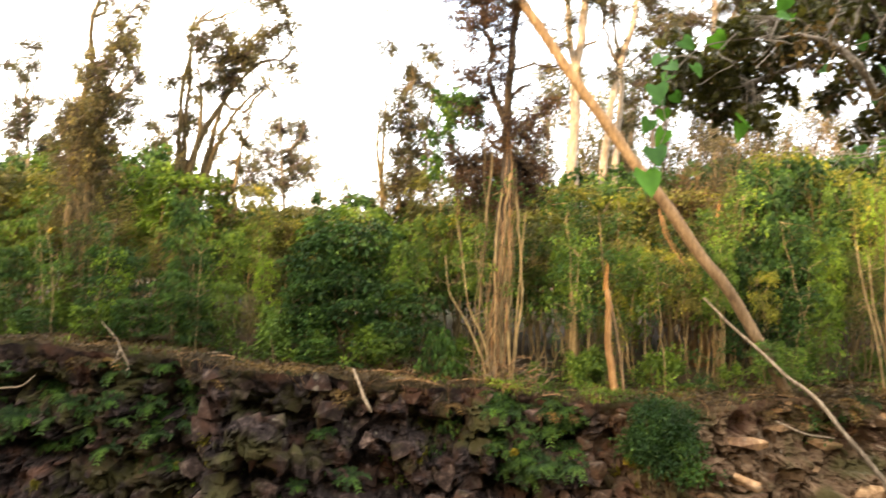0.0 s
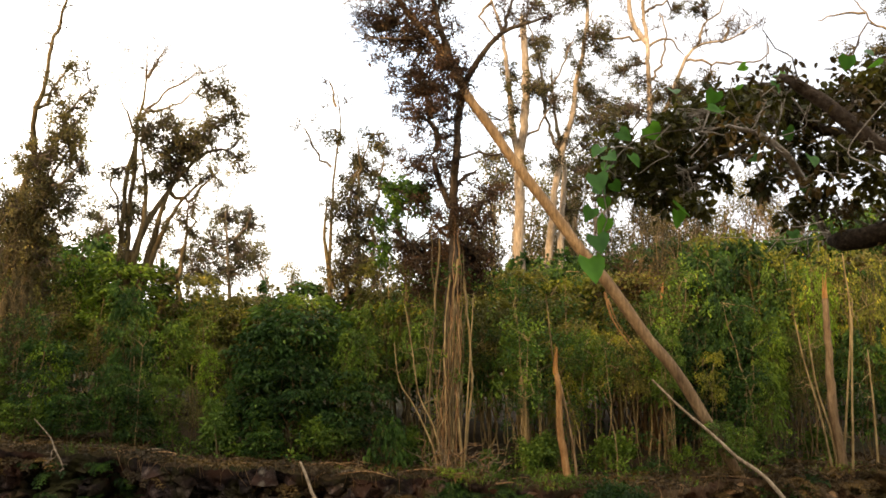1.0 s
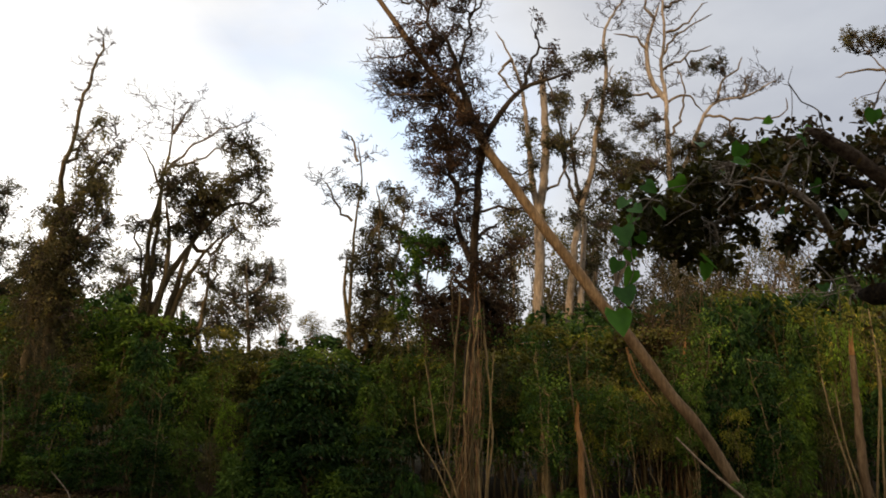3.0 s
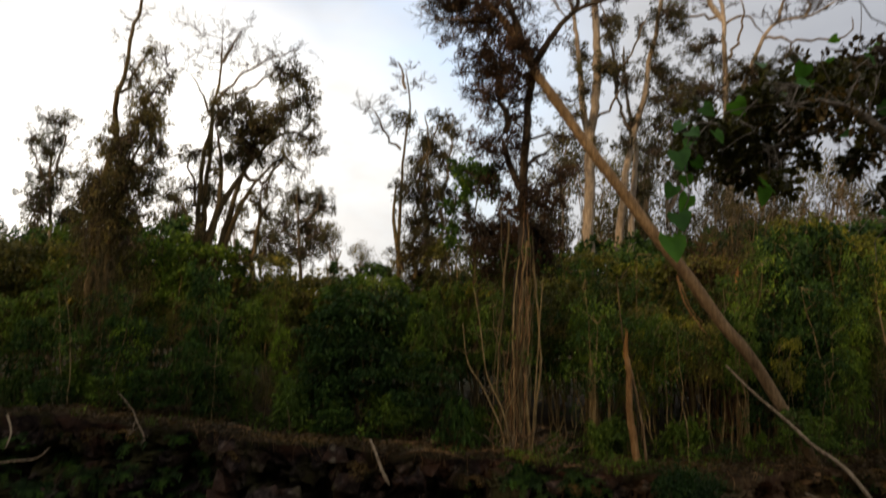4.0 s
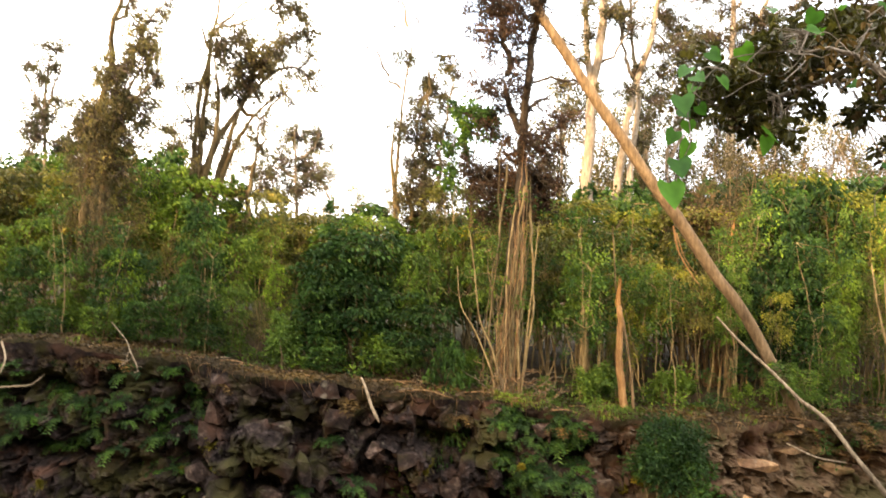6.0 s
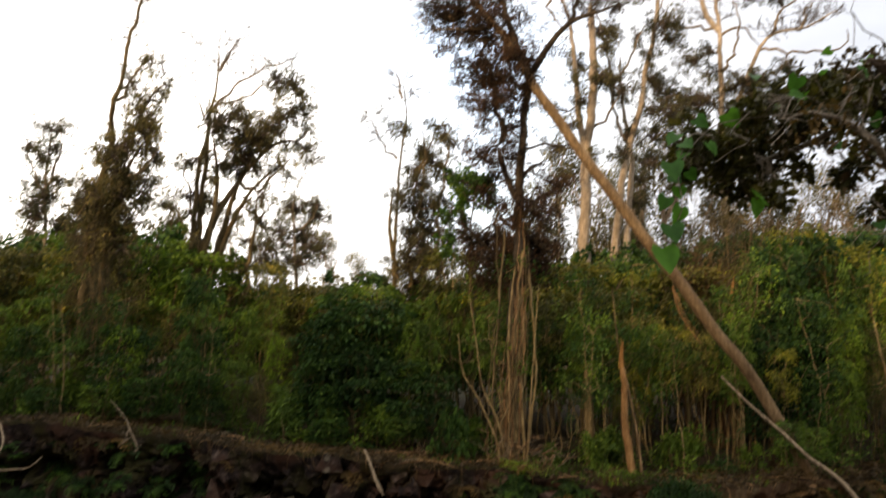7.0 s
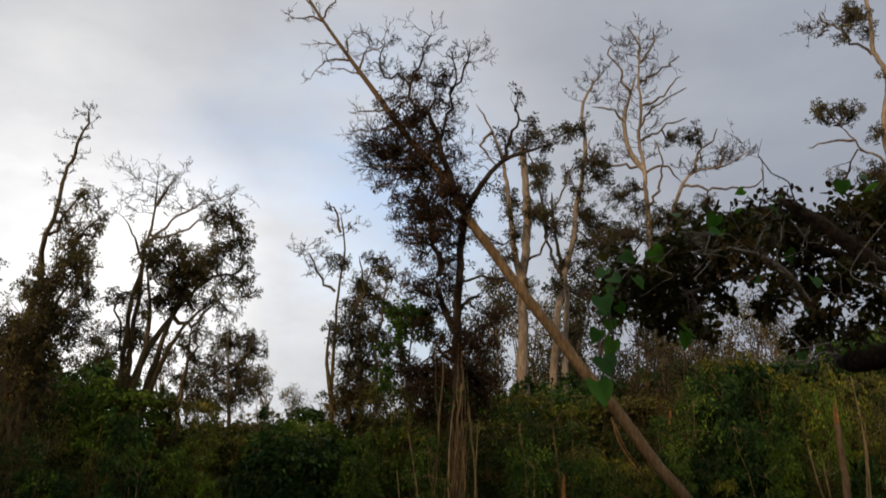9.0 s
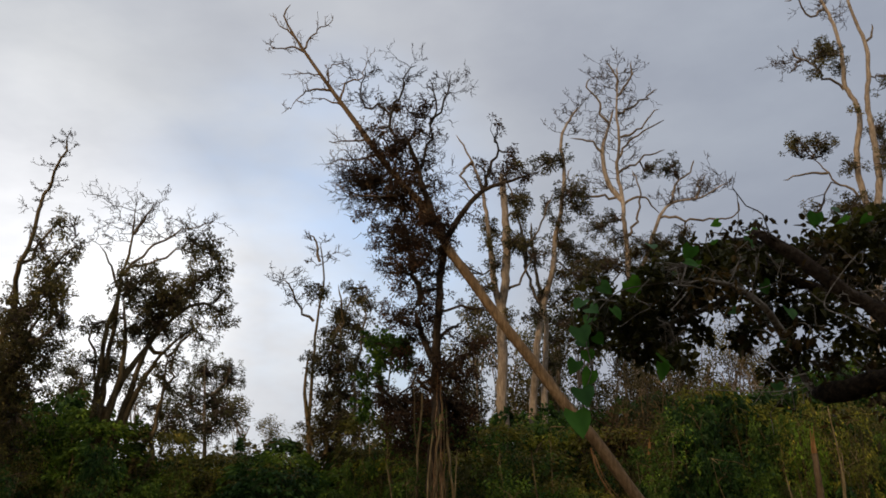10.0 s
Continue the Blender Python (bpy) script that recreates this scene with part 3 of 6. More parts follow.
tree("ohia_tree", "many-stemmed tree with a bare twisted top and a dense dark middle", 18,
     [(0.1, 0.016, BARE_A),
      (0.1, 0.025, [(-5.80, 18.0, 2.62), (-5.59, 18.0, 3.49), (-5.32, 18.0, 4.22), (-4.99, 18.0, 4.75), (-4.73, 18.0, 5.14), (-4.31, 18.0, 5.65), (-4.00, 18.0, 6.17)]),
      (0.09, 0.02, [(-5.76, 18.0, 2.80), (-5.49, 18.0, 3.55), (-5.33, 18.0, 4.37), (-5.30, 18.0, 5.14), (-5.33, 18.0, 5.79)]),
      (0.035, 0.01, [(-5.55, 18.0, 6.42), (-5.12, 18.0, 6.84), (-4.62, 18.0, 7.26), (-4.24, 18.0, 7.45), (-3.86, 18.0, 7.58)]),
      (0.03, 0.01, [(-5.43, 18.0, 6.60), (-4.73, 18.0, 6.68), (-4.23, 18.0, 7.02), (-3.97, 18.0, 7.13)]),
      (0.03, 0.01, [(-5.65, 18.0, 6.18), (-5.81, 18.0, 6.81), (-6.03, 18.0, 7.10)]),
      (0.04, 0.012, [(-5.37, 18.0, 7.44), (-5.09, 18.0, 7.80), (-4.88, 18.0, 8.04)]),
      (0.06, 0.02, [(-4.87, 18.0, 4.88), (-4.46, 18.0, 4.67), (-4.17, 18.0, 4.93), (-4.02, 18.0, 5.26)]),
      (0.07, 0.02, [(-5.17, 18.0, 1.63), (-4.93, 18.0, 2.49), (-4.73, 18.0, 2.98), (-4.59, 18.0, 3.42), (-4.53, 18.0, 3.99), (-4.48, 18.0, 4.62)]),
      (0.05, 0.015, [(-4.44, 18.0, 5.52), (-4.00, 18.0, 5.91), (-3.56, 18.0, 5.78), (-3.34, 18.0, 5.36)]),
      (0.045, 0.015, [(-4.32, 18.0, 5.72), (-3.83, 18.0, 6.37), (-3.45, 18.0, 6.77)]),
      (0.085, 0.03, [(-5.75, 18.0, 2.28), (-5.72, 18.0, 3.46), (-5.67, 18.0, 4.57), (-5.54, 18.0, 5.58), (-5.50, 18.0, 6.61)]), (0.09, 0.03, [(-5.62, 18.0, 2.27), (-5.31, 18.0, 3.46), (-4.99, 18.0, 4.56), (-4.65, 18.0, 5.44)]),
      (0.08, 0.025, [(-5.48, 18.0, 2.39), (-5.12, 18.0, 3.70), (-4.61, 18.0, 4.68), (-4.14, 18.0, 5.20)]), (0.06, 0.02, [(-4.70, 18.0, 2.31), (-4.59, 18.0, 3.32), (-4.41, 18.0, 4.18), (-4.33, 18.0, 4.80)]), (0.06, 0.02, [(-5.86, 18.0, 2.40), (-5.89, 18.0, 3.59), (-6.03, 18.0, 4.57), (-6.19, 18.0, 5.46)])],
     [(-5.17, 6.18, 0.32), (-4.71, 5.97, 0.40), (-4.94, 5.53, 0.40), (-5.19, 5.24, 0.25), (-4.39, 5.78, 0.27), (-5.52, 6.05, 0.14), (-3.97, 7.10, 0.22), (-3.59, 6.99, 0.25), (-3.70, 6.46, 0.25), (-3.37, 6.57, 0.16), (-4.08, 6.41, 0.25), (-4.20, 6.12, 0.22), (-3.48, 5.78, 0.17), (-3.32, 5.39, 0.14), (-3.79, 5.13, 0.17), (-4.17, 5.24, 0.14), (-6.07, 5.27, 0.15), (-5.70, 5.53, 0.16), (-4.28, 4.49, 0.22), (-4.70, 4.24, 0.21), (-5.92, 4.63, 0.25), (-5.52, 4.24, 0.15), (-6.16, 4.50, 0.15), (-4.87, 3.61, 0.15), (-5.36, 4.88, 0.17), (-4.55, 5.14, 0.15)]
     + [(-4.83, 6.15, 0.24), (-4.38, 5.89, 0.25), (-4.93, 5.70, 0.21), (-4.61, 5.44, 0.21), (-5.14, 6.09, 0.16), (-4.14, 6.08, 0.17), (-3.94, 5.69, 0.15), (-3.60, 6.60, 0.16), (-3.40, 6.20, 0.16), (-3.74, 7.00, 0.15), (-3.38, 6.73, 0.12), (-3.51, 5.81, 0.15), (-3.74, 5.30, 0.12), (-3.38, 5.55, 0.12), (-3.99, 6.87, 0.14), (-5.03, 5.19, 0.20), (-5.86, 4.08, 0.12), (-5.58, 4.38, 0.15), (-5.39, 4.19, 0.12), (-4.84, 4.06, 0.15), (-4.35, 3.93, 0.15), (-5.65, 3.58, 0.12), (-4.45, 3.44, 0.15), (-5.95, 5.33, 0.16), (-5.71, 5.45, 0.12)],
     SAP_BARK, OHIA_LEAF,
     dead=sprays_along(BARE_A[6:], 0.3, 0.42, 0.013) + sprays_along([(-5.12, 18.0, 6.84), (-4.62, 18.0, 7.26), (-3.86, 18.0, 7.58)], 0.4, 0.3, 0.011) + sprays_along([(-5.37, 18.0, 7.44), (-4.88, 18.0, 8.04)], 0.25, 0.35, 0.011) + sprays_along([(-5.81, 18.0, 6.81), (-6.03, 18.0, 7.10)], 0.2, 0.35, 0.01), dense=0.74)
tree("ohia_tree", "pale grey-leaved tree with a rounded open crown", 25,
     [(0.11, 0.02, [(-4.88, 25.0, 2.82), (-4.96, 25.0, 4.38), (-5.06, 25.0, 5.58)]), (0.03, 0.01, [(-4.95, 25.0, 4.03), (-5.72, 25.0, 4.39), (-5.92, 25.0, 4.13)]), (0.03, 0.01, [(-4.96, 25.0, 4.56), (-4.48, 25.0, 4.99), (-4.32, 25.0, 5.43)])],
     [(-5.05, 5.30, 0.38), (-4.49, 5.12, 0.31), (-4.68, 4.38, 0.38), (-4.22, 4.03, 0.31), (-5.38, 4.59, 0.31), (-5.85, 4.07, 0.31), (-4.66, 3.51, 0.31), (-5.18, 3.69, 0.24), (-4.35, 5.43, 0.21), (-6.04, 3.52, 0.26), (-5.60, 3.34, 0.24)],
     GREY_BARK, GREY_LEAF, dense=1.0)
tree("ohia_tree", "small thin grey tree with few leaves", 22,
     [(0.07, 0.015, [(-7.69, 22.0, 2.85), (-7.69, 22.0, 4.06), (-7.70, 22.0, 5.05)]), (0.03, 0.01, [(-7.69, 22.0, 3.76), (-7.41, 22.0, 4.37), (-7.35, 22.0, 4.76)])],
     [(-7.72, 4.87, 0.24), (-7.88, 4.40, 0.21), (-7.47, 4.56, 0.18), (-8.04, 4.99, 0.15), (-7.61, 3.76, 0.21)], GREY_BARK, GREY_LEAF, dense=0.9)
BARE_B = [(-1.51, 20.0, 2.48), (-1.49, 20.0, 3.42), (-1.42, 20.0, 4.78), (-1.37, 20.0, 5.62), (-1.19, 20.0, 6.77), (-1.29, 20.0, 7.69)]
tree("ohia_tree", "slim clump of pale stems with brownish leaves and bare tips", 20,
     [(0.075, 0.012, BARE_B),
      (0.07, 0.02, [(-1.42, 20.0, 2.77), (-1.60, 20.0, 3.96), (-1.55, 20.0, 4.92)]),
      (0.06, 0.012, [(-0.79, 20.0, 2.62), (-0.81, 20.0, 4.63), (-0.74, 20.0, 5.90), (-0.83, 20.0, 6.62)]),
      (0.06, 0.012, [(-1.10, 20.0, 2.56), (-1.08, 20.0, 3.95), (-0.92, 20.0, 5.33), (-0.52, 20.0, 6.47)]),
      (0.03, 0.01, [(-1.43, 20.0, 5.77), (-1.71, 20.0, 5.90), (-1.90, 20.0, 6.48), (-2.16, 20.0, 6.73)]),
      (0.03, 0.01, [(-1.29, 20.0, 7.21), (-1.41, 20.0, 7.81), (-1.61, 20.0, 7.99)]),
      (0.05, 0.012, [(-0.45, 20.0, 2.74), (-0.39, 20.0, 4.63), (-0.19, 20.0, 5.89), (-0.12, 20.0, 6.76)])],
     [(-1.47, 6.59, 0.10), (-1.24, 6.39, 0.17), (-0.82, 5.95, 0.28), (-0.26, 6.47, 0.21), (-0.55, 6.74, 0.15), (0.05, 6.18, 0.14), (-0.95, 5.58, 0.19), (-0.45, 5.67, 0.25), (-0.23, 5.29, 0.18), (-1.35, 4.78, 0.21), (-0.81, 5.02, 0.28), (-0.94, 4.47, 0.31), (-0.53, 4.60, 0.25), (-0.66, 3.92, 0.31), (-1.07, 3.93, 0.25), (-0.79, 3.38, 0.31), (-0.26, 4.74, 0.15), (-1.17, 3.13, 0.31), (-0.52, 3.14, 0.28), (-0.92, 2.62, 0.33)],
     SAP_BARK, OHIA_LEAF, dead=sprays_along(BARE_B[4:], 0.25, 0.3, 0.01) + sprays_along([(-1.71, 20.0, 5.90), (-1.90, 20.0, 6.48), (-2.16, 20.0, 6.73)], 0.3, 0.3, 0.009), dense=1.15)
tree("broadleaf_tree", "young tree with a fresh green leaf clump on a thin stem", 16.5,
     [(0.05, 0.012, [(0.32, 16.5, 2.42), (0.35, 16.5, 3.64), (0.38, 16.5, 4.38)]), (0.03, 0.01, [(0.35, 16.5, 3.30), (0.07, 16.5, 3.87), (-0.04, 16.5, 4.10)])],
     [(0.36, 4.53, 0.23), (0.11, 4.60, 0.14), (0.52, 4.27, 0.17), (0.24, 4.15, 0.16), (-0.10, 3.98, 0.11), (0.01, 3.75, 0.14), (-0.16, 3.31, 0.16)], SAP_BARK, BUSH_LEAF, size=0.12, dense=0.9)

# the dark, root-wrapped tree in the middle
MAIN_FOOT = (0.98, 14.7, -0.94)
tree("root_wrapped_tree", "tall dark tree with brownish tufts of leaves and a root-wrapped foot", 14.9,
     [(0.125, 0.06, [(1.01, 14.9, 1.09), (1.07, 14.9, 2.04), (1.17, 14.9, 2.92), (1.19, 14.9, 3.53), (1.19, 14.9, 4.36), (1.24, 14.9, 5.01), (1.31, 14.9, 5.66), (1.41, 14.9, 6.11), (1.39, 14.9, 6.43)]),
      (0.09, 0.03, [(1.38, 14.9, 6.28), (1.15, 14.9, 6.74), (0.98, 14.9, 7.36), (0.86, 14.9, 7.86), (0.64, 14.9, 8.41)]),
      (0.075, 0.02, [(1.36, 14.9, 6.23), (1.77, 14.9, 6.78), (2.12, 14.9, 7.19), (2.69, 14.9, 7.38), (3.09, 14.9, 7.49)]),
      (0.045, 0.012, [(2.12, 14.9, 7.19), (2.37, 14.9, 7.75), (2.50, 14.9, 8.22), (2.57, 14.9, 8.68)]),
      (0.06, 0.02, [(0.84, 14.9, 4.95), (0.68, 14.9, 6.06), (0.60, 14.9, 6.57), (0.35, 14.9, 7.01), (-0.04, 14.9, 7.38)]),
      (0.07, 0.05, [(1.18, 14.9, 3.94), (0.95, 14.9, 4.47), (0.84, 14.9, 5.01)]),
      (0.035, 0.01, [(0.47, 14.9, 8.20), (0.27, 14.9, 8.88), (-0.04, 14.9, 9.00), (-0.21, 14.9, 9.45), (-0.14, 14.9, 10.07)]),
      (0.03, 0.01, [(0.36, 14.9, 8.77), (0.50, 14.9, 9.21), (0.71, 14.9, 9.53), (0.90, 14.9, 9.86)]),
      (0.03, 0.01, [(0.97, 14.9, 7.74), (1.25, 14.9, 8.91), (1.15, 14.9, 9.60)]),
      (0.03, 0.01, [(1.15, 14.9, 8.60), (1.51, 14.9, 9.20), (1.56, 14.9, 9.61)]),
      (0.04, 0.02, [(1.22, 14.9, 4.36), (1.48, 14.9, 4.57), (1.72, 14.9, 4.78)]),
      (0.03, 0.012, [(1.26, 14.9, 4.83), (1.60, 14.9, 4.87), (2.03, 14.9, 4.86), (2.22, 14.9, 4.78)]),
      (0.035, 0.012, [(1.20, 14.9, 3.79), (1.59, 14.9, 3.94), (1.95, 14.9, 4.23)]),
      (0.04, 0.012, [(1.17, 14.9, 3.43), (0.78, 14.9, 3.74), (0.42, 14.9, 3.29)])],
     [(0.93, 6.23, 0.23), (1.20, 6.00, 0.21), (1.10, 6.36, 0.19), (0.76, 5.78, 0.19), (1.43, 5.66, 0.13), (1.24, 5.39, 0.15), (0.96, 4.95, 0.14), (-0.04, 8.24, 0.15), (-0.20, 7.52, 0.14), (0.11, 7.74, 0.17), (0.04, 7.20, 0.14), (-0.20, 6.80, 0.10), (0.23, 6.34, 0.17), (0.34, 5.67, 0.14), (0.44, 5.23, 0.17), (1.17, 4.79, 0.14), (1.48, 4.36, 0.12), (0.25, 9.08, 0.15), (0.53, 9.09, 0.12), (1.04, 9.10, 0.13), (0.87, 8.78, 0.21), (0.69, 8.35, 0.28), (1.14, 8.35, 0.19), (0.96, 7.86, 0.20), (0.46, 7.86, 0.21), (1.24, 7.48, 0.14), (0.35, 7.26, 0.23), (0.67, 7.03, 0.25), (0.07, 6.78, 0.15), (0.45, 6.55, 0.25), (0.94, 6.55, 0.23), (1.32, 6.55, 0.20), (0.90, 6.09, 0.25), (0.45, 6.00, 0.18), (0.10, 6.00, 0.12), (0.65, 5.45, 0.21), (1.08, 5.64, 0.19), (1.53, 6.23, 0.15), (1.79, 6.66, 0.12), (0.45, 4.80, 0.23), (0.75, 5.01, 0.20), (0.80, 4.47, 0.22), (0.96, 3.94, 0.18), (1.36, 3.94, 0.17), (1.68, 3.96, 0.21), (1.85, 4.33, 0.14), (2.00, 4.23, 0.09), (1.25, 3.71, 0.18), (0.54, 3.21, 0.25), (0.95, 3.31, 0.21), (1.44, 3.20, 0.27), (1.81, 3.09, 0.21), (1.33, 2.80, 0.25), (0.64, 2.81, 0.25), (1.73, 2.69, 0.21), (1.08, 2.97, 0.21), (2.37, 7.73, 0.13), (2.78, 8.00, 0.13), (2.58, 7.52, 0.15), (2.92, 7.37, 0.12), (2.52, 8.52, 0.11), (2.14, 7.75, 0.09), (1.07, 4.79, 0.17), (1.02, 5.22, 0.17), (1.08, 4.36, 0.15)]
     + [(0.49, 4.73, 0.17), (0.58, 4.14, 0.17), (1.85, 4.28, 0.13), (1.99, 3.80, 0.12), (1.56, 3.65, 0.21), (1.04, 3.66, 0.21), (0.77, 3.15, 0.31), (1.39, 3.03, 0.29), (1.78, 3.13, 0.17), (0.48, 3.00, 0.19), (0.28, 3.41, 0.12), (0.71, 2.59, 0.25), (1.58, 2.67, 0.19), (1.29, 2.48, 0.19), (0.97, 2.84, 0.25), (0.65, 7.72, 0.18), (0.88, 7.21, 0.15), (1.07, 6.78, 0.15), (0.34, 7.95, 0.18), (0.10, 8.19, 0.15), (1.30, 6.50, 0.14), (-0.02, 7.54, 0.14), (0.48, 7.31, 0.19), (0.73, 6.27, 0.17), (0.83, 5.71, 0.17), (0.51, 6.05, 0.14)]
     + [(-0.03, 7.97, 0.14), (0.34, 7.53, 0.17), (0.66, 7.19, 0.17), (0.97, 6.72, 0.17), (1.19, 6.38, 0.15), (-0.20, 8.28, 0.11), (0.50, 7.98, 0.15), (0.82, 7.63, 0.15), (1.08, 7.08, 0.13), (0.44, 7.13, 0.14), (1.38, 6.07, 0.13)],
     DARK_BARK, DARK_LEAF,
     dead=[(*q, 0.4, 0.012) for q in ((-1.5, 6.9, -1, 0.3), (-1.7, 6.6, -0.6, 0.8), (-1.2, 7.2, 0.5, 1), (-1.0, 6.6, 0.8, 0.6), (-0.6, 6.6, 1, 0.5), (-0.4, 6.9, 0.4, 1), (-1.9, 6.0, -1, 0.5), (-2.1, 5.6, -1, -0.2),
                                     (-1.6, 5.4, -1, 0.3), (-1.5, 5.0, -1, 0.1), (-1.4, 4.6, -1, 0.5), (0.3, 6.2, 0.6, 1), (0.6, 6.3, 1, 0.4), (-0.7, 5.6, 1, 0.6), (-0.8, 4.4, 1, 0.3), (-0.9, 4.0, -1, 0.2),
                                     (-1.2, 7.6, 0.2, 1), (-1.6, 7.5, -0.7, 1), (-0.8, 7.3, 1, 0.8), (-1.8, 7.0, -1, 0.6), (-2.2, 6.2, -1, 0.2), (-2.0, 5.8, -1, 0.0), (-1.9, 6.5, -1, 0.3), (-1.3, 7.8, -0.3, 1), (-0.9, 7.7, 0.4, 1), (-1.4, 7.2, -0.8, 0.6))]
     + sprays_along([(0.64, 14.9, 8.41), (0.86, 14.9, 7.86), (0.98, 14.9, 7.36), (1.15, 14.9, 6.74)], 0.3, 0.34, 0.012) + sprays_along([(-0.14, 14.9, 10.07), (-0.21, 14.9, 9.45), (-0.04, 14.9, 9.00), (0.27, 14.9, 8.88)], 0.25, 0.28, 0.011)
     + sprays_along([(0.90, 14.9, 9.86), (0.71, 14.9, 9.53), (0.50, 14.9, 9.21)], 0.2, 0.24, 0.01) + sprays_along([(1.15, 14.9, 9.60), (1.25, 14.9, 8.91)], 0.2, 0.28, 0.01) + sprays_along([(1.56, 14.9, 9.61), (1.51, 14.9, 9.20)], 0.2, 0.28, 0.01)
     + sprays_along([(-0.04, 14.9, 7.38), (0.35, 14.9, 7.01), (0.60, 14.9, 6.57), (0.68, 14.9, 6.06)], 0.3, 0.36, 0.012) + sprays_along([(1.77, 14.9, 6.78), (2.12, 14.9, 7.19), (2.69, 14.9, 7.38), (3.09, 14.9, 7.49)], 0.3, 0.28, 0.011)
     + [(rng.uniform(-2.1, -0.3), rng.uniform(5.2, 7.6), rng.normal(-0.2, 1), rng.uniform(-0.1, 1), 0.3, 0.008) for _ in range(46)], size=0.06, dense=0.8, back=3.6, airy=0.95)


def root_bundle():
    """Aerial roots that run down the foot of the dark tree."""
    x0, y0, z0 = MAIN_FOOT
    ob = thing("aerial_roots", "bundle of brown and pale aerial roots hanging down to the soil", "root", (x0, y0, plateau(x0, y0)))
    top_z, base = 1.9, plateau(x0, y0)
    for k in range(42):
        a = rng.uniform(0, 2 * np.pi)
        r = rng.uniform(0.04, 0.33) * (1.45 if k % 9 == 0 else 1)
        bx, by = x0 - 0.05 + r * math.cos(a) * 1.05, y0 - 0.02 + 0.5 * r * math.sin(a) - 0.12
        tx, ty = x0 + 0.12 + (0.06 + 0.6 * r) * math.cos(a), y0 + 0.06 + 0.2 * math.sin(a) - 0.1
        th = top_z + rng.uniform(-1.3, 0.5) + (1.4 if k % 3 == 0 else 0)
        line = [(tx, ty, th), (tx + (bx - tx) * 0.35 + rng.normal(0, 0.05), ty + (by - ty) * 0.4, th - 0.35 * (th - base)),
                (bx + rng.normal(0, 0.06), by, base + 0.35 * (th - base)), (bx + rng.normal(0, 0.05), by, plateau(bx, by) - 0.1)]
        bag = Bag()
        path = spline(line, 0.15)
        path[1:-1] += np.cumsum(rng.normal(0, 0.013, path[1:-1].shape), 0)
        thick = float(rng.choice([0.005, 0.006, 0.008, 0.01, 0.014, 0.02]))
        tube(bag, path, thick, thick * rng.uniform(0.9, 1.4), 6, 0.12)
        part("root", bag, (ROOT_BARK, POLE_BARK, SAP_BARK, ROOT_BARK, SAP_BARK)[k % 5], ob, smooth=True)


root_bundle()


def root_tangle():
    """Bare twigs and rootlets in a fan round the foot of the dark tree."""
    x0, y0, z0 = MAIN_FOOT
    ob = thing("root_tangle", "tangle of bare brown rootlets at the foot of the tree", "root", (x0, y0, plateau(x0, y0)))
    for k in range(64):
        b = Bag()
        x = x0 + rng.uniform(-0.5, 0.75)
        spray(b, (x, y0 - 0.25, plateau(x, y0) + rng.uniform(-0.05, 0.35)), (rng.normal(0.2, 1), -0.3, rng.uniform(-0.6, 0.9)), rng.uniform(0.25, 0.55), 0.008, 0, 0.4, 4, 0.004)
        part("rootlet", b, ROOT_BARK if k % 2 else GREY_BARK, ob)


root_tangle()


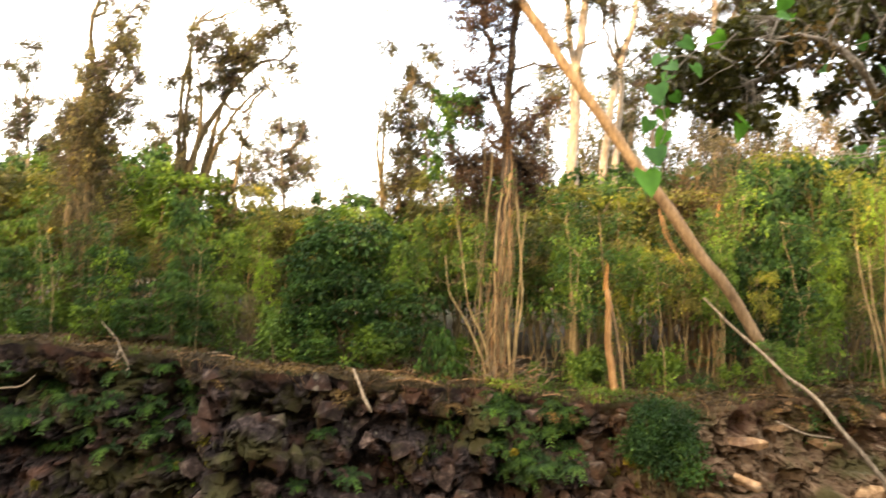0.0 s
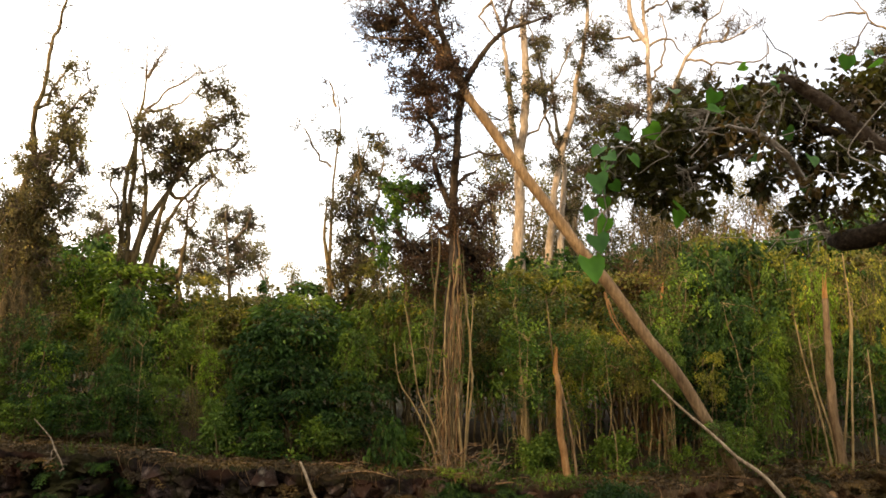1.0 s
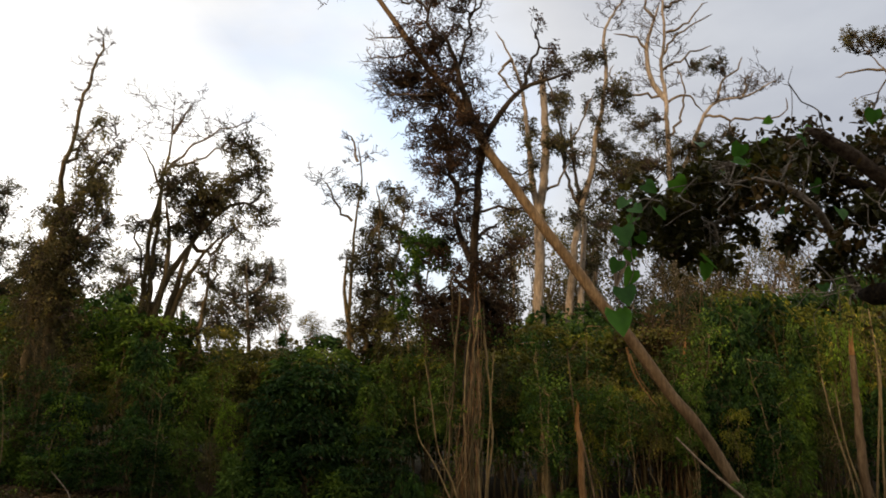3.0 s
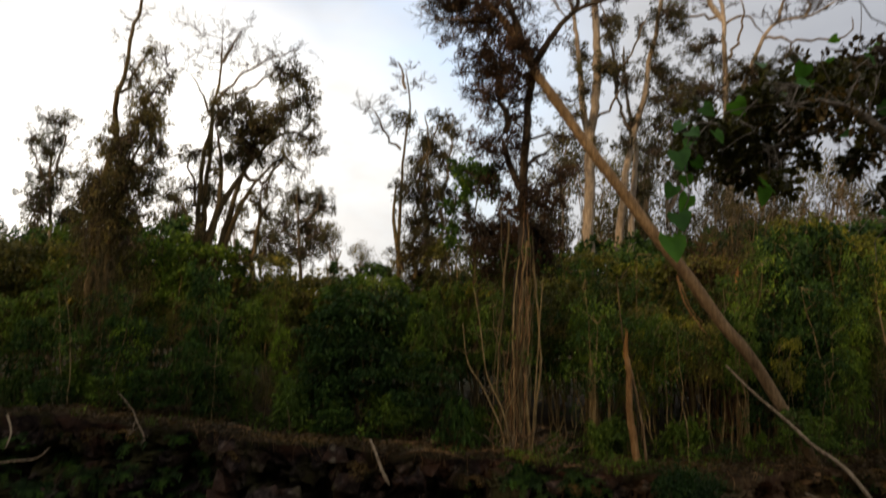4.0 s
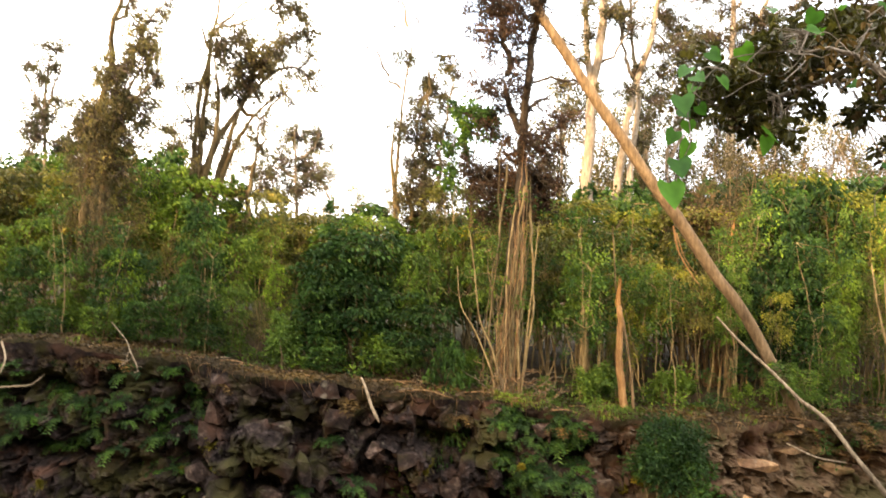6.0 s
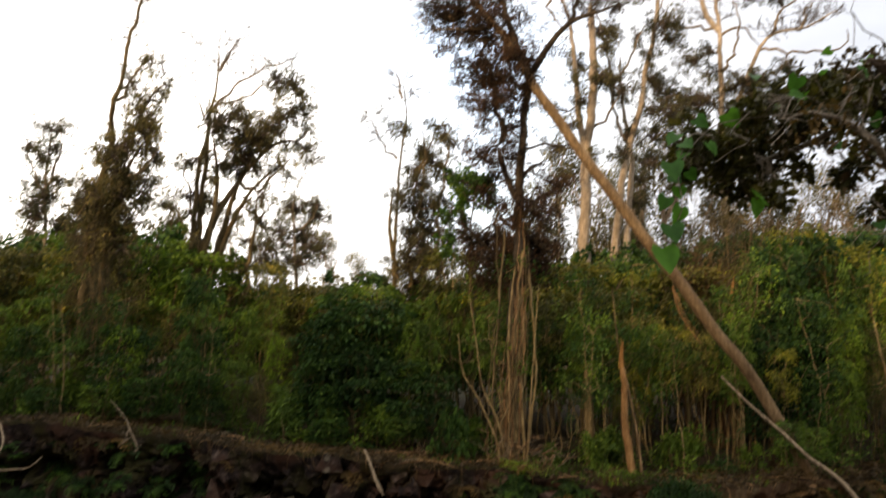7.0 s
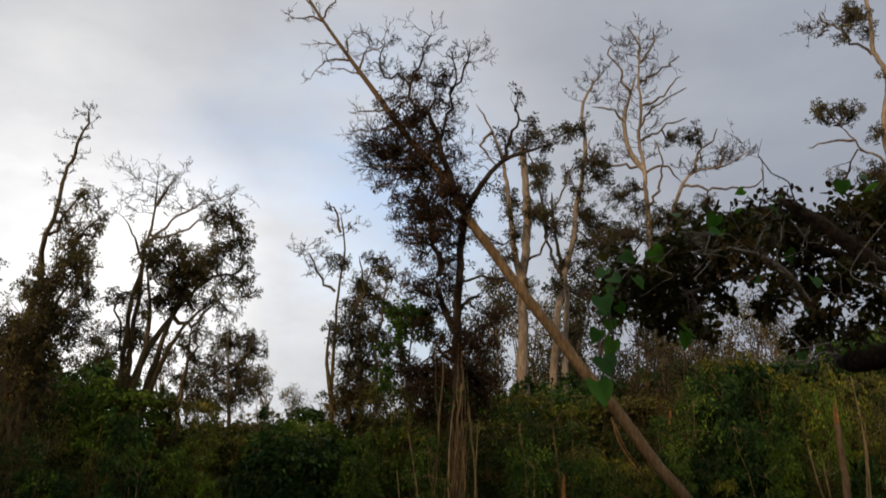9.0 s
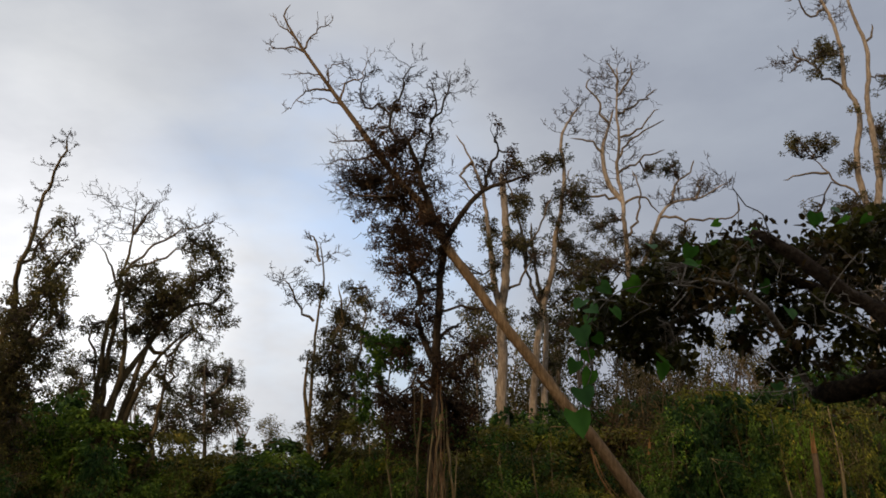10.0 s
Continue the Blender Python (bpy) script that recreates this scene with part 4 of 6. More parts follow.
def leaning_trunk():
    line = [(5.15, 14.50, 0.75), (4.61, 14.50, 1.44), (4.00, 14.50, 2.34), (3.43, 14.50, 3.09), (2.86, 14.50, 3.90), (2.28, 14.50, 4.70), (1.79, 14.50, 5.44), (1.43, 14.53, 5.99), (1.00, 14.83, 6.91), (0.35, 15.05, 7.80), (-0.21, 15.05, 8.64), (-0.78, 15.05, 9.48), (-1.31, 15.05, 10.29), (-1.61, 15.05, 10.79), (-1.82, 15.05, 11.22), (-1.69, 15.05, 11.50)]
    foot = (6.24, 14.6, -0.92)
    ob = thing("leaning_dead_trunk", "long orange-tan dead trunk leaning on the dark tree, bare forked top", "dead tree", (foot[0], foot[1], plateau(foot[0], foot[1])))
    bag = Bag()
    path = spline([(foot[0], foot[1], plateau(foot[0], foot[1]) - 0.1)] + line, 0.25)
    tube(bag, path, 0.14, 0.018, 10, 0.05, ([0, 0.3, 0.5, 0.75, 1], [0.10, 0.105, 0.088, 0.058, 0.013]))
    trunk = part("trunk", bag, TAN_BARK, ob, smooth=True)
    for r, pts in ((0.03, [(-1.29, 15.05, 10.29), (-1.58, 15.05, 10.48), (-1.95, 15.05, 10.46), (-2.18, 15.05, 10.58)]), (0.025, [(-1.59, 15.05, 10.74), (-1.83, 15.05, 10.93), (-2.01, 15.05, 11.16)]),
                   (0.025, [(-1.40, 15.05, 10.44), (-1.19, 15.05, 10.84), (-0.91, 15.05, 11.03), (-0.80, 15.05, 11.15)]), (0.03, [(-0.81, 15.05, 9.52), (-1.12, 15.05, 9.54), (-1.40, 15.05, 9.41), (-1.62, 15.05, 9.09)]),
                   (0.022, [(-0.92, 15.05, 9.70), (-1.07, 15.05, 9.87), (-1.36, 15.05, 9.89), (-1.59, 15.05, 9.84)]), (0.022, [(-0.60, 15.05, 9.19), (-0.95, 15.05, 9.33), (-1.24, 15.05, 9.34)]),
                   (0.022, [(-0.89, 15.05, 9.66), (-0.85, 15.05, 10.06), (-0.49, 15.05, 10.16)]), (0.026, [(-0.64, 15.05, 9.31), (-0.53, 15.05, 9.68), (-0.21, 15.05, 9.81), (-0.11, 15.05, 10.20)]),
                   (0.026, [(-0.03, 15.05, 8.43), (-0.43, 15.05, 8.42), (-0.85, 15.05, 8.39)]), (0.03, [(0.10, 15.05, 8.12), (-0.21, 15.05, 8.01), (-0.65, 15.05, 7.99), (-0.89, 15.05, 7.90)]),
                   (0.03, [(0.35, 15.04, 7.57), (-0.20, 14.99, 7.43), (-0.52, 15.02, 7.54)]), (0.03, [(0.68, 14.93, 7.23), (0.25, 14.91, 7.17), (-0.20, 14.91, 7.19), (-0.47, 14.88, 7.09)])):
        b = Bag()
        ln_ = spline(pts, 0.1)
        ln_[1:-1] += rng.normal(0, 0.015, ln_[1:-1].shape)
        tube(b, ln_, r, 0.006, 5)
        for q in ln_[2::2]:
            spray(b, q, (rng.uniform(-1, 0.6), rng.uniform(-0.6, 0.6), rng.uniform(-0.3, 1)), rng.uniform(0.12, 0.3), r * 0.35, 1 if r < 0.026 else 2)
        part("branch", b, TAN_BARK, trunk, "bare crooked grey-tan branch")

    b = Bag()
    strip = spline([(3.92, 14.8, 2.33), (3.98, 14.8, 2.05), (4.06, 14.8, 1.80), (4.25, 14.8, 1.49), (4.42, 14.8, 1.27)], 0.06)
    tube(b, strip, 0.026, 0.008, 6, 0.3)
    tube(b, spline([(3.95, 14.7, 2.20), (4.12, 14.7, 1.74), (4.35, 14.7, 1.44)], 0.06), 0.014, 0.005, 5, 0.3)
    part("torn_branch", b, TORN_WOOD, trunk, "torn splintered branch hanging from the trunk")


leaning_trunk()

# pale trunks behind it
tree("pale_trunk_tree", "tall smooth tree with a straight cream trunk and thin olive crown", 21,
     [(0.185, 0.085, [(3.31, 21.0, 2.10), (3.35, 21.0, 3.14), (3.34, 21.0, 4.00), (3.40, 21.0, 4.87), (3.44, 21.0, 5.77), (3.55, 21.0, 7.00), (3.63, 21.0, 8.11), (3.66, 21.0, 9.26), (3.66, 21.0, 10.27)]),
      (0.1, 0.015, [(3.43, 21.0, 6.07), (3.27, 21.0, 7.00), (3.21, 21.0, 7.95), (3.12, 21.0, 8.93), (3.00, 21.0, 9.76), (2.79, 21.0, 10.43), (2.35, 21.0, 11.19)]),
      (0.05, 0.02, [(2.80, 21.0, 10.43), (2.50, 21.0, 10.26), (2.56, 21.0, 9.72), (2.92, 21.0, 9.22)]),
      (0.03, 0.015, [(3.10, 21.0, 2.24), (3.23, 21.0, 3.14), (3.30, 21.0, 4.00)]),
      (0.03, 0.012, [(3.53, 21.0, 6.69), (4.13, 21.0, 7.31), (4.40, 21.0, 7.95)])],
     [(3.27, 8.60, 0.22), (3.37, 7.47, 0.19), (3.78, 7.95, 0.23), (2.88, 6.69, 0.19), (2.55, 6.08, 0.19), (3.98, 8.85, 0.17), (4.09, 9.43, 0.20), (3.08, 7.95, 0.16), (2.68, 5.48, 0.15), (3.61, 6.07, 0.15), (2.37, 7.32, 0.17)],
     PALE_BARK, OHIA_LEAF, dense=1.25)
tree("pale_trunk_tree", "pale tree with several long upright stems and olive leaf tufts", 21.5,
     [(0.14, 0.03, [(4.12, 21.5, 2.23), (4.25, 21.5, 3.45), (4.35, 21.5, 4.63), (4.45, 21.5, 5.55), (4.71, 21.5, 6.48), (4.95, 21.5, 7.45), (5.17, 21.5, 8.43), (5.34, 21.5, 9.62), (5.48, 21.5, 10.49), (5.46, 21.5, 11.23), (5.71, 21.5, 11.92), (6.22, 21.5, 12.63)]),
      (0.1, 0.03, [(4.53, 21.5, 3.15), (4.63, 21.5, 4.18), (4.76, 21.5, 5.24), (4.85, 21.5, 6.17), (4.72, 21.5, 7.12), (4.60, 21.5, 8.27), (4.63, 21.5, 9.11)]),
      (0.05, 0.02, [(4.68, 21.5, 6.41), (4.33, 21.5, 7.45), (4.44, 21.5, 8.27), (4.84, 21.5, 8.97), (5.28, 21.5, 9.96)]),
      (0.05, 0.02, [(4.32, 21.5, 7.61), (4.23, 21.5, 8.77), (4.06, 21.5, 9.61), (3.91, 21.5, 10.48)])],
     [(4.91, 10.70, 0.22), (5.32, 10.58, 0.16), (4.35, 11.01, 0.18), (5.59, 9.45, 0.28), (5.80, 9.18, 0.22), (5.20, 8.77, 0.18), (4.36, 9.70, 0.22), (4.29, 8.43, 0.27), (4.58, 7.94, 0.25), (5.40, 8.27, 0.27), (5.57, 7.94, 0.18), (4.67, 6.80, 0.22), (5.34, 7.28, 0.24), (5.57, 6.16, 0.22), (5.21, 5.54, 0.18), (5.86, 7.41, 0.24), (5.09, 9.62, 0.15), (4.40, 6.17, 0.18), (5.88, 8.10, 0.21), (5.54, 6.80, 0.21), (5.01, 4.93, 0.18)],
     PALE_BARK, OHIA_LEAF, dead=sprays_along([(5.46, 21.5, 11.23), (5.71, 21.5, 11.92), (6.22, 21.5, 12.63)], 0.4, 0.35, 0.012), dense=1.15)
BARE_C = [(8.65, 26.0, 7.48), (8.72, 26.0, 9.46), (8.56, 26.0, 10.27), (8.69, 26.0, 11.30), (8.71, 26.0, 12.36), (8.74, 26.0, 13.44), (8.74, 26.0, 14.55), (8.88, 26.0, 15.68), (9.05, 26.0, 16.56)]
tree("dead_topped_tree", "tall cream-barked tree with a bare forked top and low olive leaves", 26,
     [(0.17, 0.02, BARE_C),
      (0.1, 0.03, [(8.66, 26.0, 11.18), (8.29, 26.0, 11.72), (8.14, 26.0, 12.36), (8.17, 26.0, 13.22), (8.49, 26.0, 14.10), (8.74, 26.0, 14.77)]),
      (0.034, 0.01, [(8.16, 26.0, 12.87), (7.82, 26.0, 13.43), (7.06, 26.0, 13.64)]),
      (0.034, 0.01, [(8.49, 26.0, 14.10), (8.17, 26.0, 15.17), (7.79, 26.0, 15.66), (8.03, 26.0, 16.07)]),
      (0.03, 0.009, [(8.82, 26.0, 15.18), (9.36, 26.0, 15.87), (9.53, 26.0, 16.71)]),
      (0.03, 0.009, [(8.86, 26.0, 15.45), (8.88, 26.0, 16.14), (8.59, 26.0, 16.64)]),
      (0.034, 0.01, [(8.68, 26.0, 12.53), (9.05, 26.0, 13.40), (9.94, 26.0, 14.07), (10.65, 26.0, 14.48)]),
      (0.034, 0.01, [(8.80, 26.0, 13.55), (9.40, 26.0, 13.85), (10.24, 26.0, 14.57)]),
      (0.034, 0.01, [(8.77, 26.0, 14.44), (9.62, 26.0, 15.01), (10.41, 26.0, 15.59)]),
      (0.034, 0.01, [(8.73, 26.0, 12.36), (9.62, 26.0, 12.91), (10.59, 26.0, 13.35)]),
      (0.038, 0.01, [(8.71, 26.0, 11.05), (9.30, 26.0, 11.31), (9.62, 26.0, 10.93), (9.90, 26.0, 10.68)]),
      (0.08, 0.012, [(9.10, 26.0, 8.65), (9.53, 26.0, 9.66), (9.91, 26.0, 10.58), (10.45, 26.0, 11.10), (11.49, 26.0, 11.32), (12.42, 26.0, 11.83)]),
      (0.036, 0.01, [(10.41, 26.0, 11.14), (10.56, 26.0, 11.69), (11.29, 26.0, 12.34), (11.51, 26.0, 12.82)]),
      (0.03, 0.009, [(11.32, 26.0, 11.27), (11.57, 26.0, 11.95), (12.04, 26.0, 12.39)]),
      (0.036, 0.01, [(8.69, 26.0, 11.30), (7.85, 26.0, 11.36), (7.06, 26.0, 11.40), (6.60, 26.0, 11.71), (6.93, 26.0, 12.35)]),
      (0.036, 0.01, [(8.72, 26.0, 9.86), (9.20, 26.0, 10.68), (9.18, 26.0, 11.52), (8.97, 26.0, 12.15)]),
      (0.036, 0.01, [(9.90, 26.0, 10.52), (10.58, 26.0, 10.44), (11.58, 26.0, 10.38), (12.45, 26.0, 10.48), (12.62, 26.0, 11.11)])],
     [(9.96, 12.59, 0.23), (10.39, 12.42, 0.23), (10.70, 12.29, 0.16), (8.86, 9.25, 0.31), (9.47, 9.45, 0.38), (10.09, 9.66, 0.31), (7.76, 10.27, 0.29), (8.09, 9.06, 0.38), (7.45, 8.86, 0.31), (8.99, 8.62, 0.31), (9.83, 9.05, 0.25), (10.51, 9.86, 0.22), (8.32, 9.86, 0.22), (7.02, 8.27, 0.29), (8.07, 10.37, 0.20)],
     PALE_BARK, OHIA_LEAF, dead=sprays_along(BARE_C[3:], 0.4, 0.6, 0.016) + sprays_along([(9.91, 26.0, 10.58), (10.45, 26.0, 11.10), (11.49, 26.0, 11.32), (12.42, 26.0, 11.83)], 0.4, 0.5, 0.014) + sprays_along([(7.85, 26.0, 11.36), (7.06, 26.0, 11.40), (6.60, 26.0, 11.71)], 0.4, 0.4, 0.012), dense=0.95)
tree("pale_trunk_tree", "tall tree with two cream stems, scattered leaf tufts and bare ends", 22,
     [(0.18, 0.04, [(14.30, 22.0, 4.88), (14.67, 22.0, 7.20), (14.88, 22.0, 8.59), (15.02, 22.0, 10.03), (15.01, 22.0, 11.14), (15.18, 22.0, 12.67), (14.98, 22.0, 13.65), (14.93, 22.0, 14.45), (14.73, 22.0, 15.47), (14.65, 22.0, 16.72), (14.73, 22.0, 18.01)]),
      (0.12, 0.03, [(14.96, 22.0, 8.95), (15.38, 22.0, 10.21), (15.41, 22.0, 11.71), (15.40, 22.0, 12.87), (15.62, 22.0, 14.06), (15.67, 22.0, 14.87), (15.42, 22.0, 16.11), (15.34, 22.0, 16.74), (15.44, 22.0, 18.26)]),
      (0.045, 0.012, [(14.89, 22.0, 13.53), (14.27, 22.0, 13.83), (13.78, 22.0, 14.32), (13.31, 22.0, 14.26), (12.88, 22.0, 13.77)]),
      (0.03, 0.01, [(13.36, 22.0, 14.26), (13.29, 22.0, 14.52), (13.14, 22.0, 14.71)]),
      (0.045, 0.012, [(14.97, 22.0, 9.92), (14.40, 22.0, 10.39), (14.11, 22.0, 10.80), (13.75, 22.0, 11.32)]),
      (0.03, 0.01, [(14.08, 22.0, 10.80), (13.40, 22.0, 10.87), (12.74, 22.0, 10.66)]),
      (0.03, 0.01, [(14.58, 22.0, 16.30), (14.05, 22.0, 15.97), (13.65, 22.0, 16.48), (13.17, 22.0, 16.42)]),
      (0.03, 0.01, [(15.73, 22.0, 15.08), (16.04, 22.0, 15.50), (16.14, 22.0, 15.81)])],
     [(14.21, 14.64, 0.26), (14.63, 14.89, 0.23), (15.14, 14.56, 0.17), (13.92, 14.03, 0.18), (13.40, 11.97, 0.24), (13.83, 11.77, 0.21), (13.12, 11.76, 0.15), (14.27, 11.70, 0.18), (14.68, 10.95, 0.20), (14.24, 9.48, 0.32), (14.77, 9.45, 0.29), (13.54, 9.55, 0.21), (15.85, 12.10, 0.27), (15.60, 10.77, 0.27), (14.79, 12.57, 0.11), (16.30, 13.67, 0.21), (15.64, 9.31, 0.38), (16.26, 11.53, 0.31)],
     PALE_BARK, OHIA_LEAF, dead=sprays_along([(13.78, 22.0, 14.32), (13.31, 22.0, 14.26), (12.62, 22.0, 13.76)], 0.25, 0.32, 0.012) + sprays_along([(14.73, 22.0, 15.47), (14.65, 22.0, 16.72)], 0.3, 0.45, 0.013), dense=1.1)

# ---- the rock bank ----


def rim_z(x):
    return plateau(x, edge(x))


def face(x, v):
    """A place on the broken rock face: v runs from the rim (0) to the pit floor (1)."""
    lean = 0.55 + 1.5 * smooth01((x - 0.4) / 3.4)
    top, foot = rim_z(x) - 0.02, -4.15
    z = top + (foot - top) * v
    y = edge(x) + 0.12 - lean * v
    wx = x + 0.16 * noise.noise((x * 1.7, z * 1.7, 0)) + 0.05 * noise.noise((x * 6, z * 6, 1))
    wz = z + 0.14 * noise.noise((x * 1.5, z * 1.9, 5)) + 0.04 * noise.noise((x * 6, z * 6, 8))
    block = 0.0
    for size, depth, crack, seed in ((1.5, 0.34, 0.16, 0.5), (3.3, 0.17, 0.10, 4.5), (7.5, 0.05, 0.03, 9.5)):
        far, spots = noise.voronoi(Vector((wx * size * 1.15, seed, wz * size)), distance_metric="CHEBYCHEV")
        block += depth * (noise.cell(spots[0] * 7.3) - 0.3) - crack * (1 - smooth01((far[1] - far[0]) / 0.07))
    big = noise.fractal(Vector((x * 0.6, z * 0.9, 3.0)), 1.0, 2.0, 3)
    fine = noise.fractal(Vector((x * 4, z * 5, 7.0)), 0.7, 2.0, 5)
    hollow = smooth01(1 - abs(z - top + 0.75 + 0.25 * noise.noise((x * 0.7, 5, 0))) / 0.3) * smooth01(0.5 + 1.8 * noise.noise((x * 0.6, 1, 2)))
    ledge = z - top + 1.75 + 0.35 * noise.noise((x * 0.8, 2, 4))
    hollow += smooth01(1 - abs(ledge) / 0.22) * smooth01(0.6 + 1.8 * noise.noise((x * 0.6, 7, 2)))
    hollow *= 1 - 0.85 * smooth01((x - 1.8) / 1.5)
    out = (block + 0.24 * big + 0.06 * fine - 0.6 * hollow) * smooth01(v * 7)
    return x, y - out, z + 0.05 * fine


def make_bank():
    nx, nv = 540, 130
    xs = [-13 + 27 * i / (nx - 1) for i in range(nx)]
    v = [(x, edge(x) + 1.1 - 0.18 * j, plateau(x, edge(x) + 1.1 - 0.18 * j) + 0.03 + 0.09 * noise.noise((x * 3, j * 0.9, 2)) - (0.2 if j == 0 else 0)) for j in range(6) for x in xs]
    v += [face(x, (j / (nv - 7)) ** 1.15) for j in range(nv - 6) for x in xs]
    i, j = np.meshgrid(np.arange(nv - 1) * nx, np.arange(nx - 1), indexing="ij")
    a = (i + j).ravel()
    bag = Bag()
    bag.add(v, np.stack([a, a + 1, a + nx + 1, a + nx], -1))
    me = bag.mesh("rock_bank", ROCK)
    me.materials.append(SOIL)
    me.polygons.foreach_set("material_index", (np.arange(len(me.polygons)) < 6 * (nx - 1)).astype(np.int32))
    return tagged(new("rock_bank", me), "broken dark lava rock bank, brown and earthy where it slopes", "rock", kind="structure")


BANK = make_bank()


# ---- undergrowth: one of each kind at the origin, then copies ----


def bush(name, label, leaf, bark, height, spread, blobs, per_blob, size, per=20, stems=5, low=0.08, aspect=0.5):
    ob = thing(name, label, "bush")
    crown, bases = Bag(), []
    for k in range(blobs):
        h = low + (1 - low) * rng.uniform(0, 1) ** 0.8
        a, r = rng.uniform(0, 2 * np.pi), spread * rng.uniform(0.1, 1) ** 0.6 * (1.05 - 0.55 * h)
        c = np.array([r * math.cos(a), r * math.sin(a), h * height * 0.92])
        bases.append(c)
        tufts(crown, c + ball(per_blob, 0.3) * spread * rng.uniform(0.2, 0.4) * np.array([1.2, 1.2, 0.42]), per, 0.16, size, size * aspect)
    for k in range(9):                      # shoots that stand out of the crown
        c = bases[int(rng.integers(len(bases)))]
        if c[2] < height * 0.45:
            continue
        t = np.linspace(0, 1, 7)[:, None]
        q = c + (np.array([rng.normal(0, 0.3), rng.normal(0, 0.3), 1.0]) * height * rng.uniform(0.12, 0.26)) * t
        tufts(crown, q, 7, 0.07, size, size * aspect)
    for k in range(stems):
        b, end = Bag(), bases[k % len(bases)]
        line = wiggle((0.5 * end[0] + rng.normal(0, 0.1), 0.5 * end[1] + rng.normal(0, 0.1), -0.15), end, 0.015, 6)
        tube(b, line, 0.016, 0.007, 5)
        part("stem", b, bark, ob)
    part("foliage", crown, leaf, ob)
    return ob


def sapling(label, leaf, bark, height, tops, size=0.09, lean=0.25, radius=0.022):
    """A thin pole with a loose leafy head."""
    ob = thing("sapling", label, "sapling", group="thin understorey saplings")
    b, crown = Bag(), Bag()
    top = np.array([rng.normal(0, lean), rng.normal(0, lean), height])
    line = wiggle((0, 0, -0.15), top, 0.009, 9)
    tube(b, line, radius, 0.007, 5)
    stem = part("stem", b, bark, ob)
    for k in range(tops):
        at = line[rng.integers(5, 9)]
        c = at + rng.normal(0, 0.3, 3) + np.array([0, 0, 0.1])
        b2 = Bag()
        tube(b2, wiggle(at, c, 0.1, 4), 0.009, 0.004, 4)
        part("branch", b2, bark, stem)
        tufts(crown, c + rng.normal(0, 0.18, (7, 3)), 14, 0.13, size, size * 0.5)
    part("foliage", crown, leaf, ob)
    return ob


def fern(label, leaf, fronds, length, width):
    """A rosette of arching, feathered fronds."""
    ob = thing("fern", label, "fern", group="ferns on the bank")
    for k in range(fronds):
        a = 2 * np.pi * k / fronds + rng.normal(0, 0.25)
        d = np.array([math.cos(a), math.sin(a), 0])
        ln_ = length * rng.uniform(0.7, 1.15)
        t = np.linspace(0, 1, 9)[:, None]
        line = d * t * ln_ * 0.85 + np.array([0, 0, 1.0]) * ln_ * (0.75 * t - 0.72 * t ** 2)
        bag = Bag()
        tube(bag, line, 0.006, 0.002, 3)
        for side in (-1, 1):
            s = np.cross(d, [0, 0, 1]) * side
            q = np.repeat(line[1:], 3, axis=0) + rng.normal(0, 0.01, (24, 3))
            w = width * (1.15 - np.repeat(t[1:], 3, axis=0))
            leaves(bag, q, s + d * 0.5 + rng.normal(0, 0.12, q.shape), 1.0 * w.mean() * 1.6, 0.035)
        part("frond", bag, leaf, ob)
    return ob


def tall_scrub(label, leaf, bark, height, spread, blobs, per_blob, size, group):
    """A small forest tree seen from afar: trunk, a few limbs, loose crown."""
    ob = thing("forest_tree", label, "tree", group=group)
    b, crown = Bag(), Bag()
    line = wiggle((0, 0, -0.3), (rng.normal(0, 0.3), 0, height * 0.8), 0.03, 8)
    tube(b, line, 0.1, 0.03, 6)
    trunk, rest = part("trunk", b, bark, ob), Bag()
    for k in range(blobs):
        h = rng.uniform(0.3, 1.0)
        a, r = rng.uniform(0, 2 * np.pi), spread * rng.uniform(0.15, 1) * (1.2 - 0.8 * h)
        c = np.array([r * math.cos(a), r * math.sin(a), h * height])
        l2 = Bag() if k < 5 else rest
        tube(l2, wiggle(line[min(7, int(h * 7))], c, 0.08, 5), 0.03, 0.01, 4)
        if k < 5:
            part("limb", l2, bark, trunk)
        tufts(crown, c + ball(per_blob, 0.2) * rng.uniform(0.35, 0.6) * np.array([1, 1, 0.75]), 15, 0.22, size, size * 0.55)
    part("crown", crown, leaf, ob)
    tagged(part("brushwood", rest, bark, trunk), kind="stuff")
    return ob


USED = {}


def put(proto, x, y, scale=1.0, z=None, turn=None, tilt=0.0, stretch=1.0):
    """The prototype itself at its first place, copies after that."""
    z = ground_z(x, y) if z is None else z
    m = pose(x, y, z, tilt, 0, rng.uniform(0, 360) if turn is None else turn)
    if proto.name in USED:
        ob = copy_thing(proto, m)
    else:
        USED[proto.name] = ob = proto
        ob.matrix_basis = m
    ob.scale = (scale, scale, scale * stretch)
    return ob


